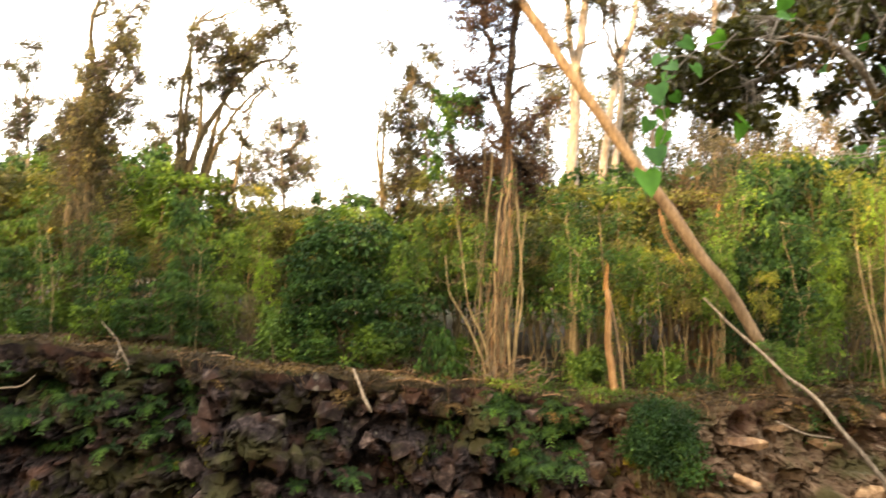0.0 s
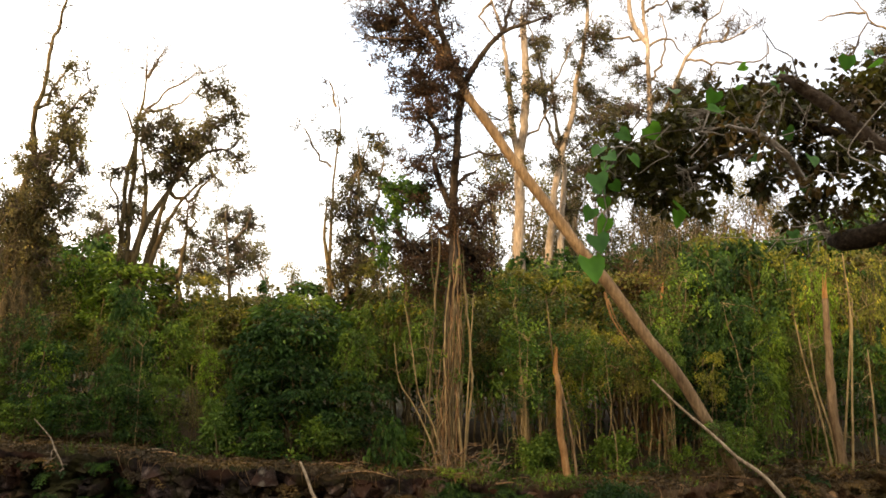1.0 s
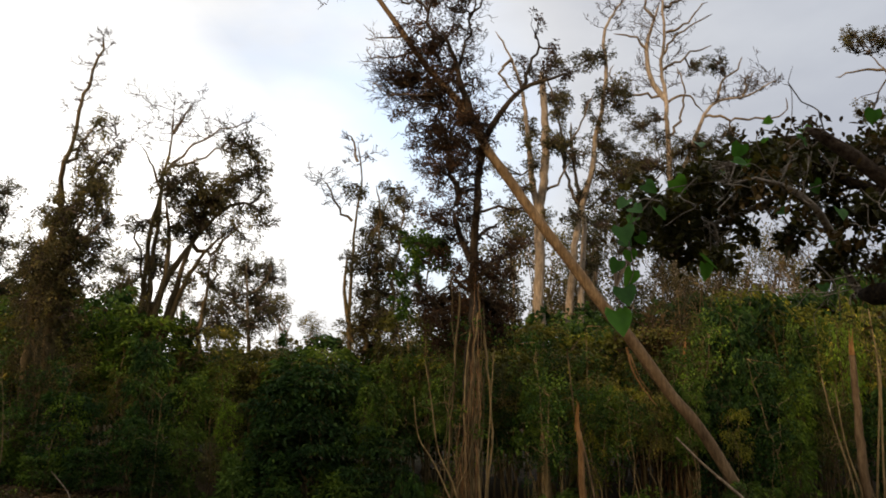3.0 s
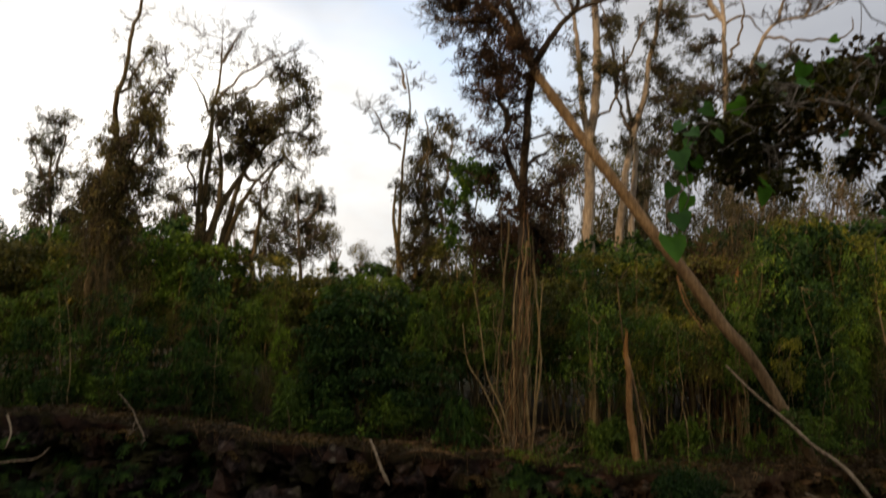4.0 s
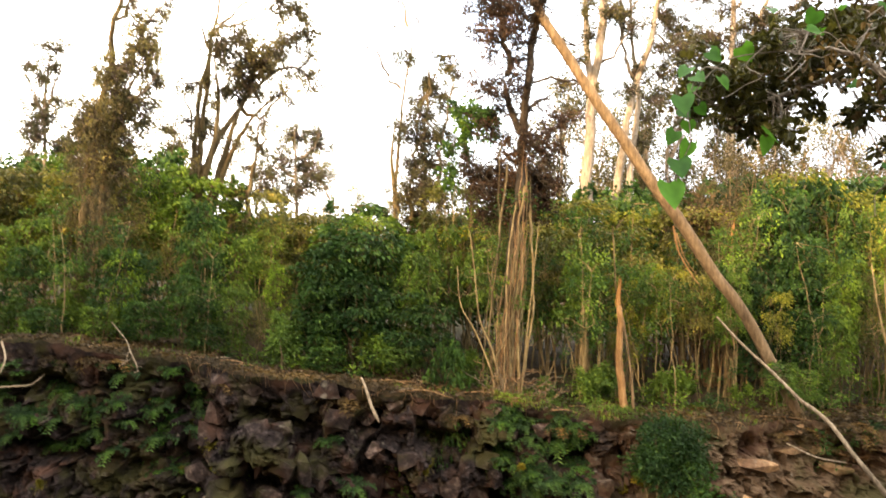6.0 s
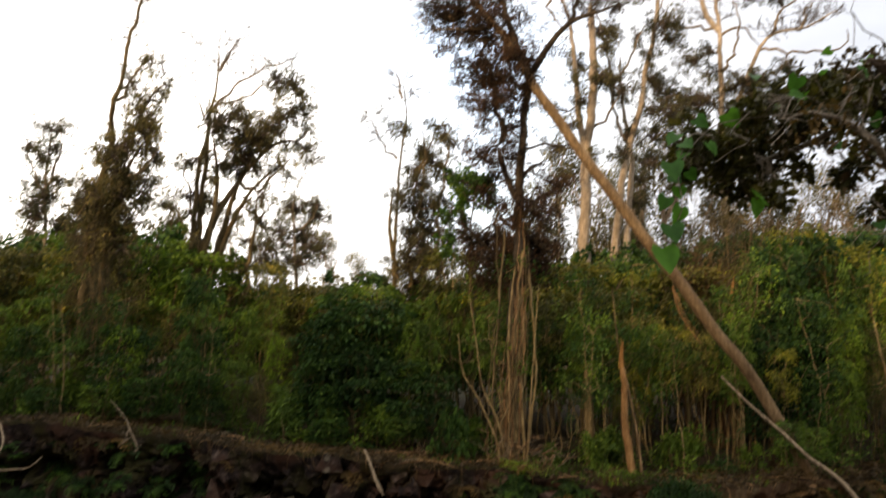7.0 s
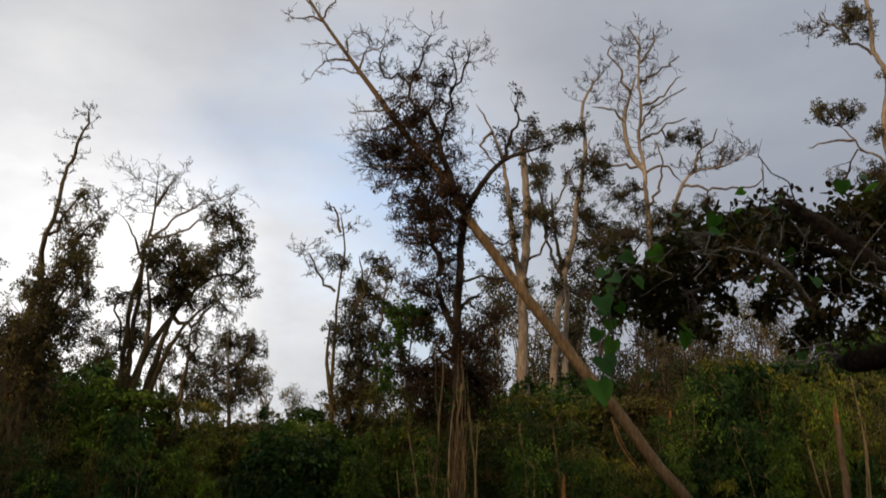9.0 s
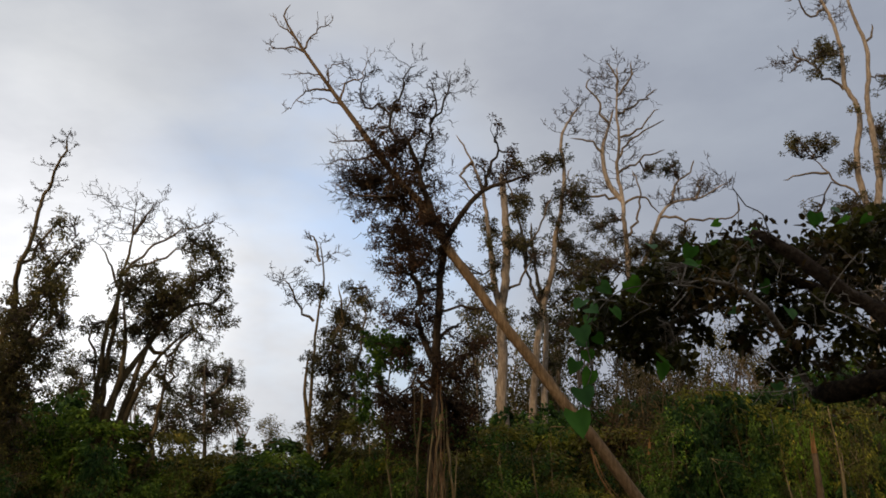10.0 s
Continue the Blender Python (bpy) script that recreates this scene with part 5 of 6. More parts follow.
def shrub(name, label, leaf, bark, height, spread, boughs, size, low=0.12, per=64, stems=4, aspect=0.48, category="bush", fullness=0.75, tiers=0):
    """A leafy shrub: leaning stems, and boughs that carry flat, drooping sprays of leaves with gaps between them."""
    ob = thing(name, label, category)
    crown, arms, mains = Bag(), Bag(), []
    for k in range(stems):
        a = 2 * np.pi * k / stems + rng.uniform(-0.5, 0.5)
        tip = np.array([math.cos(a) * spread * 0.35, math.sin(a) * spread * 0.35, height * rng.uniform(0.82, 0.98)])
        line = wiggle((0.12 * math.cos(a), 0.12 * math.sin(a), -0.15), tip, 0.03, 9)
        b = Bag()
        tube(b, line, 0.02, 0.007, 4)
        part("stem", b, bark, ob)
        mains.append(line)
    for k in range(boughs):
        h = low + (1 - low) * (k + rng.uniform(0, 1)) / boughs
        if tiers:
            h = low + (1 - low) * (math.floor((h - low) / (1 - low) * tiers) + 0.75 + rng.normal(0, 0.13)) / tiers
        main = mains[int(rng.integers(stems))]
        at = main[min(8, max(1, int(h * 8.5)))]
        a = rng.uniform(0, 2 * np.pi)
        reach = spread * (0.35 + 0.65 * math.sqrt(max(0.0, 1 - (max(0.0, h - 0.45) / 0.62) ** 2))) * rng.uniform(fullness - 0.25, fullness + 0.3)
        out = np.array([math.cos(a), math.sin(a), 0.0])
        n = 8
        t = np.linspace(0, 1, n)[:, None]
        end = np.array([0, 0, h * height]) + out * reach
        line = at + (end - at) * t + np.array([0, 0, 1.0]) * (0.16 * np.sin(np.pi * t) - 0.05 * t) * reach + rng.normal(0, 0.012, (n, 3))
        tube(arms, line[::2], 0.008, 0.003, 3)
        side = np.cross(out, [0, 0, 1.0])
        u = rng.uniform(0.3, 1.0, per)
        idx = u * (n - 1)
        lo = np.minimum(idx.astype(int), n - 2)
        base = line[lo] + (line[lo + 1] - line[lo]) * (idx - lo)[:, None]
        s_ = rng.normal(0, 1, (per, 1))
        wide = 0.13 + 0.16 * np.sin(np.pi * (0.15 + 0.8 * u))[:, None] * min(1.0, reach)
        pos = base + side * s_ * wide + np.array([0, 0, 1.0]) * (rng.normal(0, 0.045, (per, 1)) - 0.05 * s_ ** 2)
        leaves(crown, pos, side * np.sign(s_) * 0.7 + out * 0.8 + rng.normal(0, 0.3, (per, 3)) + np.array([0, 0, -0.12]), size, size * aspect, 0.2)
    part("foliage", crown, leaf, ob)
    tagged(part("brushwood", arms, bark, ob), kind="stuff")
    return ob


BROAD = [shrub("bush", "dense deep-green broadleaf bush at the forest edge", BUSH_LEAF, SAP_BARK, 2.5, 1.15, 44, 0.15, low=0.22, per=54, tiers=6) for _ in range(3)]
SCRUB = [shrub("bush", "loose yellow-green scrub bush in the undergrowth", SCRUB_LEAF, SAP_BARK, 2.5, 0.95, 30, 0.085, low=0.4, per=56, aspect=0.42) for _ in range(2)]
LIME = [shrub("bush", "bright green soft-leaved shrub on the rim", LIME_LEAF, SAP_BARK, 1.0, 0.55, 24, 0.075, per=40, aspect=0.35) for _ in range(2)]
MIXED = [shrub("bush", "mid-green leafy shrub with crowded thin stems", FERN_LEAF, SAP_BARK, 2.5, 1.0, 34, 0.125, low=0.4, per=52, stems=5, tiers=4) for _ in range(3)]
OLIVE = [shrub("bush", "soft olive-green shrub draped with thin creepers", OLIVE_LEAF, SAP_BARK, 2.5, 0.95, 34, 0.075, low=0.42, per=70, aspect=0.4) for _ in range(2)]
TALL = [shrub("bush", "tall soft bright-green shrub at the forest edge, some added as top-lit highlights", LIME_LEAF, SAP_BARK, 2.5, 0.9, 34, 0.1, low=0.35, per=54, stems=3)]
CANOPY = [shrub("understorey_tree", "slim understorey tree with a layered green head on bare stems", leaf, POLE_BARK, 2.8, 0.95, 26, 0.105, low=0.58, per=64, stems=3, category="tree", tiers=3)
          for leaf in (FERN_LEAF, OLIVE_LEAF, SCRUB_LEAF)]
DRAPED = [shrub("creeper_draped_tree", "dead stem draped from top to foot in brown-olive creepers", DRAPED_LEAF, SAP_BARK, 2.5, 0.95, 56, 0.05, low=0.1, per=84, aspect=0.45, category="tree") for _ in range(2)]
DRY = [bush("bush", "dry brown twiggy shrub choked with dead creepers", DRY_LEAF, ROOT_BARK, 2.0, 0.8, 22, 7, 0.06, per=12, stems=14) for _ in range(2)]
POLES = [sapling("slim pale sapling with a small green head", FERN_LEAF if k % 2 else BUSH_LEAF, POLE_BARK, 2.9 + 0.3 * k, 5 + k) for k in range(5)]
FERNS = [fern("small green fern growing out of the bank", BANK_FERN, 9, 0.55, 0.12), fern("dark fern growing on the damp rock", BUSH_LEAF, 8, 0.5, 0.11)]
FAR = [tall_scrub("distant forest tree with a thin rounded crown", (SCRUB_LEAF, GREY_LEAF, BUSH_LEAF)[k % 3], GREY_BARK, 4.2 + 0.4 * k, 1.3, 12, 8, 0.16, "distant forest trees") for k in range(4)]

FIRST_FOOT = (-7.28, 17.0, 2.17)

# the top of the growth rises and falls along the edge: (direction, rise), as tangents from the pit's near side
SKYLINE = [(-1.0, 0.115), (-0.34, 0.115), (-0.30, 0.08), (-0.26, 0.058), (-0.10, 0.045), (-0.02, 0.055), (0.06, 0.06), (0.16, 0.08), (0.24, 0.095), (0.32, 0.108), (0.50, 0.115), (1.0, 0.12)]


def top_of(x, y):
    return 1.6 + y * float(np.interp(x / y, [q[0] for q in SKYLINE], [q[1] for q in SKYLINE]))


def grow(kinds, x, y, tall, below=0.5):
    """A bush of that natural height, scaled to reach just under the skyline."""
    want = max(1.1, top_of(x, y) - ground_z(x, y) - rng.uniform(0.0, below) + (rng.uniform(0.3, 0.95) if rng.random() < 0.22 else 0))
    s_ = want / tall
    wide = max(0.75, min(1.25, s_))
    put(kinds[int(rng.integers(len(kinds)))], x, y, wide, stretch=s_ / wide)


# the front of the undergrowth: (x, y, height of the top, half width) of each plant
FRONT = (
    (CANOPY, ((5.18, 15.2, 1.48, 0.42), (4.58, 15.5, 1.45, 0.48), (6.01, 15.3, 1.19, 0.42))),
    (DRAPED, ((-7.45, 16.3, 4.55, 0.59), (6.53, 18.6, 4.90, 1.03), (-6.99, 15.9, 2.82, 0.50), (5.75, 18.8, 4.09, 0.65), (0.98, 15.6, 3.13, 0.49))),
    (OLIVE, ((-10.30, 17.6, 3.32, 0.92), (-9.47, 18.0, 3.48, 0.75), (-6.79, 16.9, 2.67, 0.82), (-5.74, 16.6, 2.07, 0.58), (-3.57, 15.2, 0.77, 0.42), (-3.43, 16.0, 1.50, 0.47), (-1.82, 18.2, 2.37, 0.88), (5.26, 17.2, 2.21, 0.66), (5.81, 16.9, 2.90, 0.73), (8.07, 15.6, 1.61, 0.52), (10.56, 16.8, 3.36, 0.82))),
    (BROAD, ((-10.65, 16.8, 2.89, 0.93), (-9.21, 15.2, 1.19, 0.63), (-8.27, 15.6, 1.61, 0.49), (-6.20, 15.3, 1.61, 0.66), (-7.48, 14.9, 0.53, 0.46), (-5.67, 14.9, 0.68, 0.46), (-4.98, 15.9, 2.63, 0.51), (-5.02, 15.1, 1.19, 0.48), (-4.57, 15.0, 0.78, 0.42), (-1.99, 15.6, 2.13, 1.03), (-2.43, 15.3, 1.77, 0.74), (-1.41, 15.8, 2.05, 0.88), (-2.54, 15.0, 0.99, 0.57), (-1.81, 15.0, 1.19, 0.73), (-0.98, 15.0, 0.99, 0.62), (-0.35, 14.9, 0.78, 0.52), (-0.09, 14.5, 0.10, 0.50), (-2.27, 14.6, -0.01, 0.46), (6.77, 17.4, 3.30, 0.87), (7.91, 17.8, 3.49, 0.99), (6.89, 16.4, 2.24, 0.68), (5.93, 15.8, 1.61, 0.57), (9.14, 15.4, 1.50, 0.59), (9.87, 15.2, 1.19, 0.63), (12.07, 16.8, 2.89, 0.93))),
    (MIXED, ((-9.14, 16.0, 2.05, 0.78), (-8.47, 16.2, 2.23, 0.67), (-7.39, 15.7, 1.28, 0.54), (-6.40, 14.8, 0.58, 0.51), (-4.23, 16.1, 1.95, 0.56), (-4.10, 15.2, 0.98, 0.42), (-3.06, 15.0, 0.57, 0.42), (-0.63, 15.5, 1.77, 0.67), (-0.22, 16.8, 2.25, 0.58), (-0.95, 14.55, 0.05, 0.55), (5.39, 16.0, 1.72, 0.61), (8.54, 17.2, 2.92, 0.74), (7.50, 16.0, 1.94, 0.64), (7.07, 15.2, 0.77, 0.44), (10.61, 16.0, 2.61, 0.78))),
    # several of these put top-lit highlights into the growth by their brighter leaf colour
    (TALL, ((-6.58, 17.6, 3.50, 0.63), (-6.12, 15.1, 1.67, 0.50), (-3.44, 15.8, 1.45, 0.37), (3.72, 16.2, 1.72, 0.58), (7.49, 15.8, 1.78, 0.42), (-0.83, 15.1, 1.56, 0.36), (8.61, 16.0, 2.83, 0.50), (2.51, 16.0, 1.89, 0.40))),
    (SCRUB, ((-3.89, 17.6, 2.69, 0.55), (-2.86, 18.4, 2.31, 0.77), (3.31, 15.6, 1.29, 0.54), (8.76, 16.6, 3.22, 0.69), (9.17, 16.2, 3.41, 0.79), (9.43, 15.7, 2.81, 0.65))),
    (CANOPY, ((0.41, 16.4, 1.73, 0.51), (2.02, 17.0, 2.11, 0.85), (2.97, 17.4, 2.16, 0.78), (2.43, 16.2, 1.61, 0.67), (3.75, 16.6, 1.75, 0.81), (4.23, 16.0, 1.61, 0.67))),
)
for kinds, spots in FRONT:
    natural = (kinds[0].name.startswith("understorey") and (2.8, 0.95)) or (2.5, 1.0)
    for k, (x, y, top, wide) in enumerate(spots):
        s_ = 0.9 * wide / natural[1]
        put(kinds[k % len(kinds)], x, y, s_, stretch=(top - ground_z(x, y)) / natural[0] / s_)
# behind it the growth closes up
for k in range(22):
    x = -10.5 + 0.52 * k + rng.normal(0, 0.2)
    if abs(x / 18 - FIRST_FOOT[0] / 17) > 0.02:
        grow(CANOPY, x, 18.0 + rng.uniform(-0.4, 0.7), 2.8, 0.9)
for k in range(14):
    x = 1.4 + 0.72 * k + rng.normal(0, 0.15)
    grow(CANOPY, x, 18.6 + rng.uniform(-0.4, 0.9), 2.8, 0.9)
for k in range(32):
    x = -13 + 0.86 * k + rng.normal(0, 0.2)
    grow((BROAD, MIXED, BROAD)[k % 3], x, 20.6 + rng.uniform(-1.0, 1.2), 2.5, 0.6)
for k in range(34):
    x = -17 + 1.0 * k + rng.normal(0, 0.3)
    grow((BROAD, OLIVE)[k % 2], x, 24.0 + rng.uniform(-1.2, 1.5), 2.5, 0.5)
for k in range(40):
    put(POLES[k % 5], 0.9 + 8.4 * rng.uniform(0, 1), 14.6 + rng.uniform(0, 2.4), rng.uniform(0.5, 0.95))
for k in range(11):
    put(POLES[(k + 2) % 5], -8 + 6.6 * rng.uniform(0, 1), 14.8 + rng.uniform(0, 1.5), rng.uniform(0.5, 0.75))
for k in range(60):
    d = 27 + 33 * (k / 60) + rng.uniform(-1.5, 1.5)
    x = rng.uniform(-0.72, 0.78) * d
    put(FAR[k % 4], x, d, (top_of(x, d) - plateau(x, d) + rng.uniform(-0.8, 0.5)) / (4.2 + 0.4 * (k % 4)))


# taller trees that stand a little way inside the forest
WOOD = [tall_scrub("thin forest tree with an open olive crown", leaf, bark, 7.0, 1.2, 26, 7, 0.11, "inner forest trees")
        for leaf, bark in ((OHIA_LEAF, GREY_BARK), (GREY_LEAF, GREY_BARK), (OHIA_LEAF, PALE_BARK))]
BROWN = [tall_scrub("dry brown twiggy tree inside the forest", DRY_LEAF, GREY_BARK, 6.0, 1.1, 24, 4, 0.08, "dry forest trees")]
for x, d, top in ((2.55, 24.0, 6.6), (3.9, 25.5, 7.2), (5.3, 24.5, 7.6), (5.9, 26.5, 8.4), (6.7, 25.0, 7.4), (1.9, 27.0, 6.4), (-2.2, 30.0, 4.6), (3.62, 27.0, 8.14), (4.59, 25.0, 7.28), (6.23, 27.0, 9.14), (7.14, 26.0, 8.66), (8.81, 28.0, 8.78), (9.67, 27.0, 8.11),
                  (-10.62, 30.0, 6.47), (-8.99, 32.0, 6.33), (-7.99, 33.0, 6.69), (-5.46, 34.0, 5.65), (-4.31, 36.0, 5.02), (-10.29, 24.0, 6.18), (0.65, 30.0, 6.32),
                  (-0.38, 30.0, 5.10), (16.95, 28.0, 7.45), (9.42, 24.0, 6.66), (7.96, 23.0, 6.12), (8.97, 22.0, 4.95), (18.34, 27.0, 8.89), (-14.70, 28.0, 7.13), (-13.81, 30.0, 6.66), (2.90, 29.0, 7.79), (4.76, 24.0, 5.67), (11.10, 26.0, 7.39), (12.93, 28.0, 7.25), (12.76, 25.0, 6.30), (10.79, 28.0, 7.64), (14.48, 30.0, 6.82), (8.72, 27.0, 6.30)):
    put(WOOD[int(rng.integers(3))], x, d, 0.9, stretch=(top - plateau(x, d)) / 6.6)
for x, d, top in ((6.78, 21.0, 5.43), (7.76, 22.0, 5.76), (8.36, 22.0, 5.28), (11.13, 24.0, 5.94), (12.56, 25.0, 6.29), (13.99, 26.0, 6.09), (9.76, 23.0, 5.43), (12.98, 27.0, 6.87), (13.74, 25.0, 5.36), (6.18, 22.0, 4.22), (-0.84, 21.0, 3.78)):
    put(BROWN[0], x, d, 0.9, stretch=(top - plateau(x, d)) / 5.6)


# unseen taller forest, added behind the camera's side to keep low sun off the undergrowth
for k in range(34):
    put(FAR[k % 4], -44 + 1.9 * k + rng.normal(0, 0.4), -9 + rng.uniform(-2.5, 1.5), rng.uniform(2.2, 2.7), stretch=1.1)
for k in range(14):
    put((BROAD, MIXED)[k % 2][k % 3], -17 + 2.5 * k + rng.normal(0, 0.3), -6.5 + rng.uniform(-1.0, 1.0), 1.9)
for k in range(24):
    put(FAR[k % 4], -46 + 2.8 * k + rng.normal(0, 0.4), -14 + rng.uniform(-2, 2), rng.uniform(2.3, 2.9))


def far_woods():
    """Endless low woods behind the trees that can be told apart."""
    bag = Bag()
    for k in range(520):
        d = rng.uniform(60, 130)
        c = np.array([rng.uniform(-1.0, 1.0) * d, d, plateau(0, d) + rng.uniform(0.5, 4.0)])
        tufts(bag, c + rng.normal(0, 1.2, (7, 3)), 12, 0.7, 0.6, 0.4)
    tagged(new("far_woods", bag.mesh("far_woods", GREY_LEAF)), "hazy grey-green woods far behind the forest edge", "woods", kind="stuff")


far_woods()

# special bushes
ROUND = bush("bush", "compact rounded dark-green bush on the rock bank", BUSH_LEAF, SAP_BARK, 1.25, 0.85, 40, 10, 0.08, per=18, stems=6, low=0.15)
put(ROUND, *(3.58, 13.3, -2.22)[:2], 1.0, z=(3.58, 13.3, -2.17)[2])
put(LIME[0], *(-3.82, 14.3, -0.32)[:2], 1.1)
put(LIME[1], *(-4.25, 14.3, -0.44)[:2], 0.8)
put(LIME[0], *(2.22, 14.5, -0.96)[:2], 0.6)
for spot, wide in (((5.55, 14.2, 0.86), 0.36), ((5.33, 14.1, 0.66), 0.3), ((5.88, 14.2, 0.25), 0.36), ((6.22, 14.3, -0.04), 0.34)):
    put(MIXED[int(wide * 50) % 3], spot[0], spot[1], wide, stretch=(spot[2] - plateau(spot[0], spot[1])) / (2.5 * wide))
for spot, size_ in (((5.73, 14.3, -0.47), 0.5), ((6.11, 14.3, -0.57), 0.45)):
    put(MIXED[1], spot[0], spot[1], size_ * 0.8, z=plateau(spot[0], spot[1]))
put(DRY[0], *(5.38, 18.0, 2.41)[:2], 1.5, stretch=1.5)
put(DRY[1], *(6.19, 18.5, 2.41)[:2], 1.5, stretch=1.4)

# ---- dead wood ----


def stick(name, label, pts, r0, r1, material, category="branch", forks=0, group="", jagged=False):
    if category in ("dead tree", "sapling"):
        x, y = pts[0][0], pts[0][1]
        if pts[0][2] > plateau(x, y) - 0.05:
            pts = [(x, y, plateau(x, y) - 0.1)] + list(pts)
    p = spline(pts, 0.15)
    p[1:-1] += rng.normal(0, r0 * 0.07, p[1:-1].shape)
    ob = thing(name, label, category, tuple(p[0]), group)
    b = Bag()
    tube(b, p, r0, r1, 7, 0.08)
    stem = part("stem", b, material, ob, smooth=True)
    if jagged:
        for k in range(6):
            b = Bag()
            a = k * 1.05
            q = p[-1] + np.array([math.cos(a), math.sin(a), 0]) * r1 * 0.55
            tube(b, [q - (0, 0, 0.06), q + (0, 0, 0.1), q + (0.02, 0, rng.uniform(0.2, 0.5))], r1 * 0.45, 0.006, 5)
            part("splinter", b, SPLINTER, stem, "torn orange splintered end")
    for k in range(forks):
        b = Bag()
        spray(b, p[rng.integers(2, len(p) - 1)], rng.normal(0, 1, 3), 0.3, r1 * 0.5, 1)
        part("twig", b, material, stem)
    return ob


stick("fallen_branch", "long bleached branch fallen across the bank", [(4.64, 14.5, 0.73), (5.00, 14.2, 0.28), (5.45, 14.0, -0.16), (5.82, 13.8, -0.56), (6.14, 13.5, -0.84), (6.49, 13.2, -1.38), (6.72, 13.0, -1.71), (6.99, 12.8, -2.12), (7.42, 12.5, -2.64)], 0.018, 0.045, BONE_WOOD)
stick("fallen_branch", "pale broken branch hanging over the rim", [(-1.51, 13.6, -0.39), (-1.39, 13.4, -0.58), (-1.28, 13.2, -0.81), (-1.14, 13.0, -1.01)], 0.02, 0.032, BONE_WOOD)
stick("fallen_branch", "thin pale stick leaning at the rim", [(-5.88, 14.0, 0.37), (-5.57, 13.9, 0.07), (-5.42, 13.7, -0.09), (-5.24, 13.6, -0.34)], 0.008, 0.017, BONE_WOOD, forks=3)
stick("fallen_branch", "pale curved root sticking out of the bank", [(-7.51, 13.3, -0.70), (-7.03, 13.1, -0.63), (-6.71, 13.0, -0.58), (-6.51, 13.0, -0.41)], 0.016, 0.01, BONE_WOOD)
stick("fallen_branch", "short pale branch hanging over the rim", [(-7.60, 13.7, 0.01), (-7.36, 13.4, -0.23), (-7.34, 13.2, -0.46)], 0.02, 0.012, BONE_WOOD)
stick("fallen_branch", "thin curved root crossing the earthy slope", [(5.55, 13.6, -1.27), (5.82, 13.1, -1.37), (6.05, 12.6, -1.33)], 0.014, 0.016, BONE_WOOD)
stick("fallen_branch", "thin curved root crossing the earthy slope", [(7.01, 13.2, -1.58), (7.17, 12.8, -1.65), (7.31, 12.4, -1.75)], 0.014, 0.018, BONE_WOOD)
stick("snag", "splintered orange dead trunk standing on the slope", [(p[0], p[1], p[2]) for p in [(3.09, 14.5, -1.15), (3.01, 14.5, -0.62), (2.94, 14.5, -0.02), (2.95, 14.5, 0.59), (2.90, 14.5, 0.94)]], 0.08, 0.05, TORN_WOOD, "dead tree", 0, jagged=True)
stick("snag", "thin splintered dead stem beside the orange trunk", [(3.20, 14.4, -1.01), (3.15, 14.4, -0.41), (3.06, 14.4, 0.19), (2.97, 14.4, 0.69)], 0.03, 0.012, TAN_BARK, "dead tree")
stick("hanging_vine", "thin pale vine hanging from the leaves", [(2.79, 14.6, 2.31), (2.85, 14.6, 1.50), (2.90, 14.6, 1.00), (3.02, 14.6, 0.50), (3.09, 14.6, -0.09), (3.11, 14.6, -0.58)], 0.012, 0.012, SAP_BARK, "vine")
stick("broken_trunk", "snapped orange-tan trunk standing among pale saplings", [(8.27, 14.8, -1.24), (8.16, 14.8, -0.43), (8.10, 14.8, 0.28), (8.10, 14.8, 1.11), (8.10, 14.8, 1.73), (8.10, 14.8, 2.20)], 0.1, 0.055, TAN_BARK, "dead tree", jagged=True)
stick("broken_trunk", "short snapped brown stump in the scrub", [(5.54, 16.6, 0.49), (5.58, 16.6, 1.40), (5.60, 16.6, 2.15)], 0.05, 0.04, TAN_BARK, "dead tree", jagged=True)
stick("broken_trunk", "reddish-brown stump in the dark undergrowth", [(2.53, 15.8, 0.01), (2.52, 15.8, 0.44), (2.53, 15.8, 0.97)], 0.12, 0.09, SAP_BARK, "dead tree")
for pts in ([(7.44, 14.7, 1.75), (7.58, 14.7, 0.92), (7.81, 14.7, -0.00), (7.99, 14.7, -1.11)], [(7.72, 14.8, 1.53), (7.83, 14.8, 0.50), (8.04, 14.8, -0.32), (8.14, 14.8, -1.22)], [(8.51, 14.6, 2.13), (8.40, 14.6, 0.69), (8.34, 14.6, -0.32), (8.28, 14.6, -1.25)],
            [(8.55, 14.9, 3.00), (8.62, 14.9, 1.72), (8.42, 14.9, 0.06), (8.26, 14.9, -1.25)], [(8.79, 14.7, 1.18), (8.83, 14.7, 0.06), (8.83, 14.7, -0.95)]):
    stick("bare_pole", "thin pale leafless pole at the broken trunk", pts[::-1], 0.024, 0.012, POLE_BARK, "sapling", 3, "bare poles")
for pts in ([(0.24, 14.4, 2.13), (0.35, 14.4, 1.39), (0.46, 14.4, 0.57), (0.70, 14.4, 0.03), (0.90, 14.4, -0.78)], [(0.04, 14.4, 1.50), (0.12, 14.4, 0.82), (0.40, 14.4, 0.33), (0.72, 14.4, -0.44)], [(1.46, 14.4, 2.34), (1.38, 14.4, 1.35), (1.30, 14.4, 0.39), (1.22, 14.4, -0.75)]):
    stick("bare_pole", "thin pale dead stem beside the root-wrapped tree", pts[::-1], 0.018, 0.008, POLE_BARK, "sapling", 4, "bare poles")

# ---- the near tree, whose limbs reach in from the side ----
rng = np.random.default_rng(21)


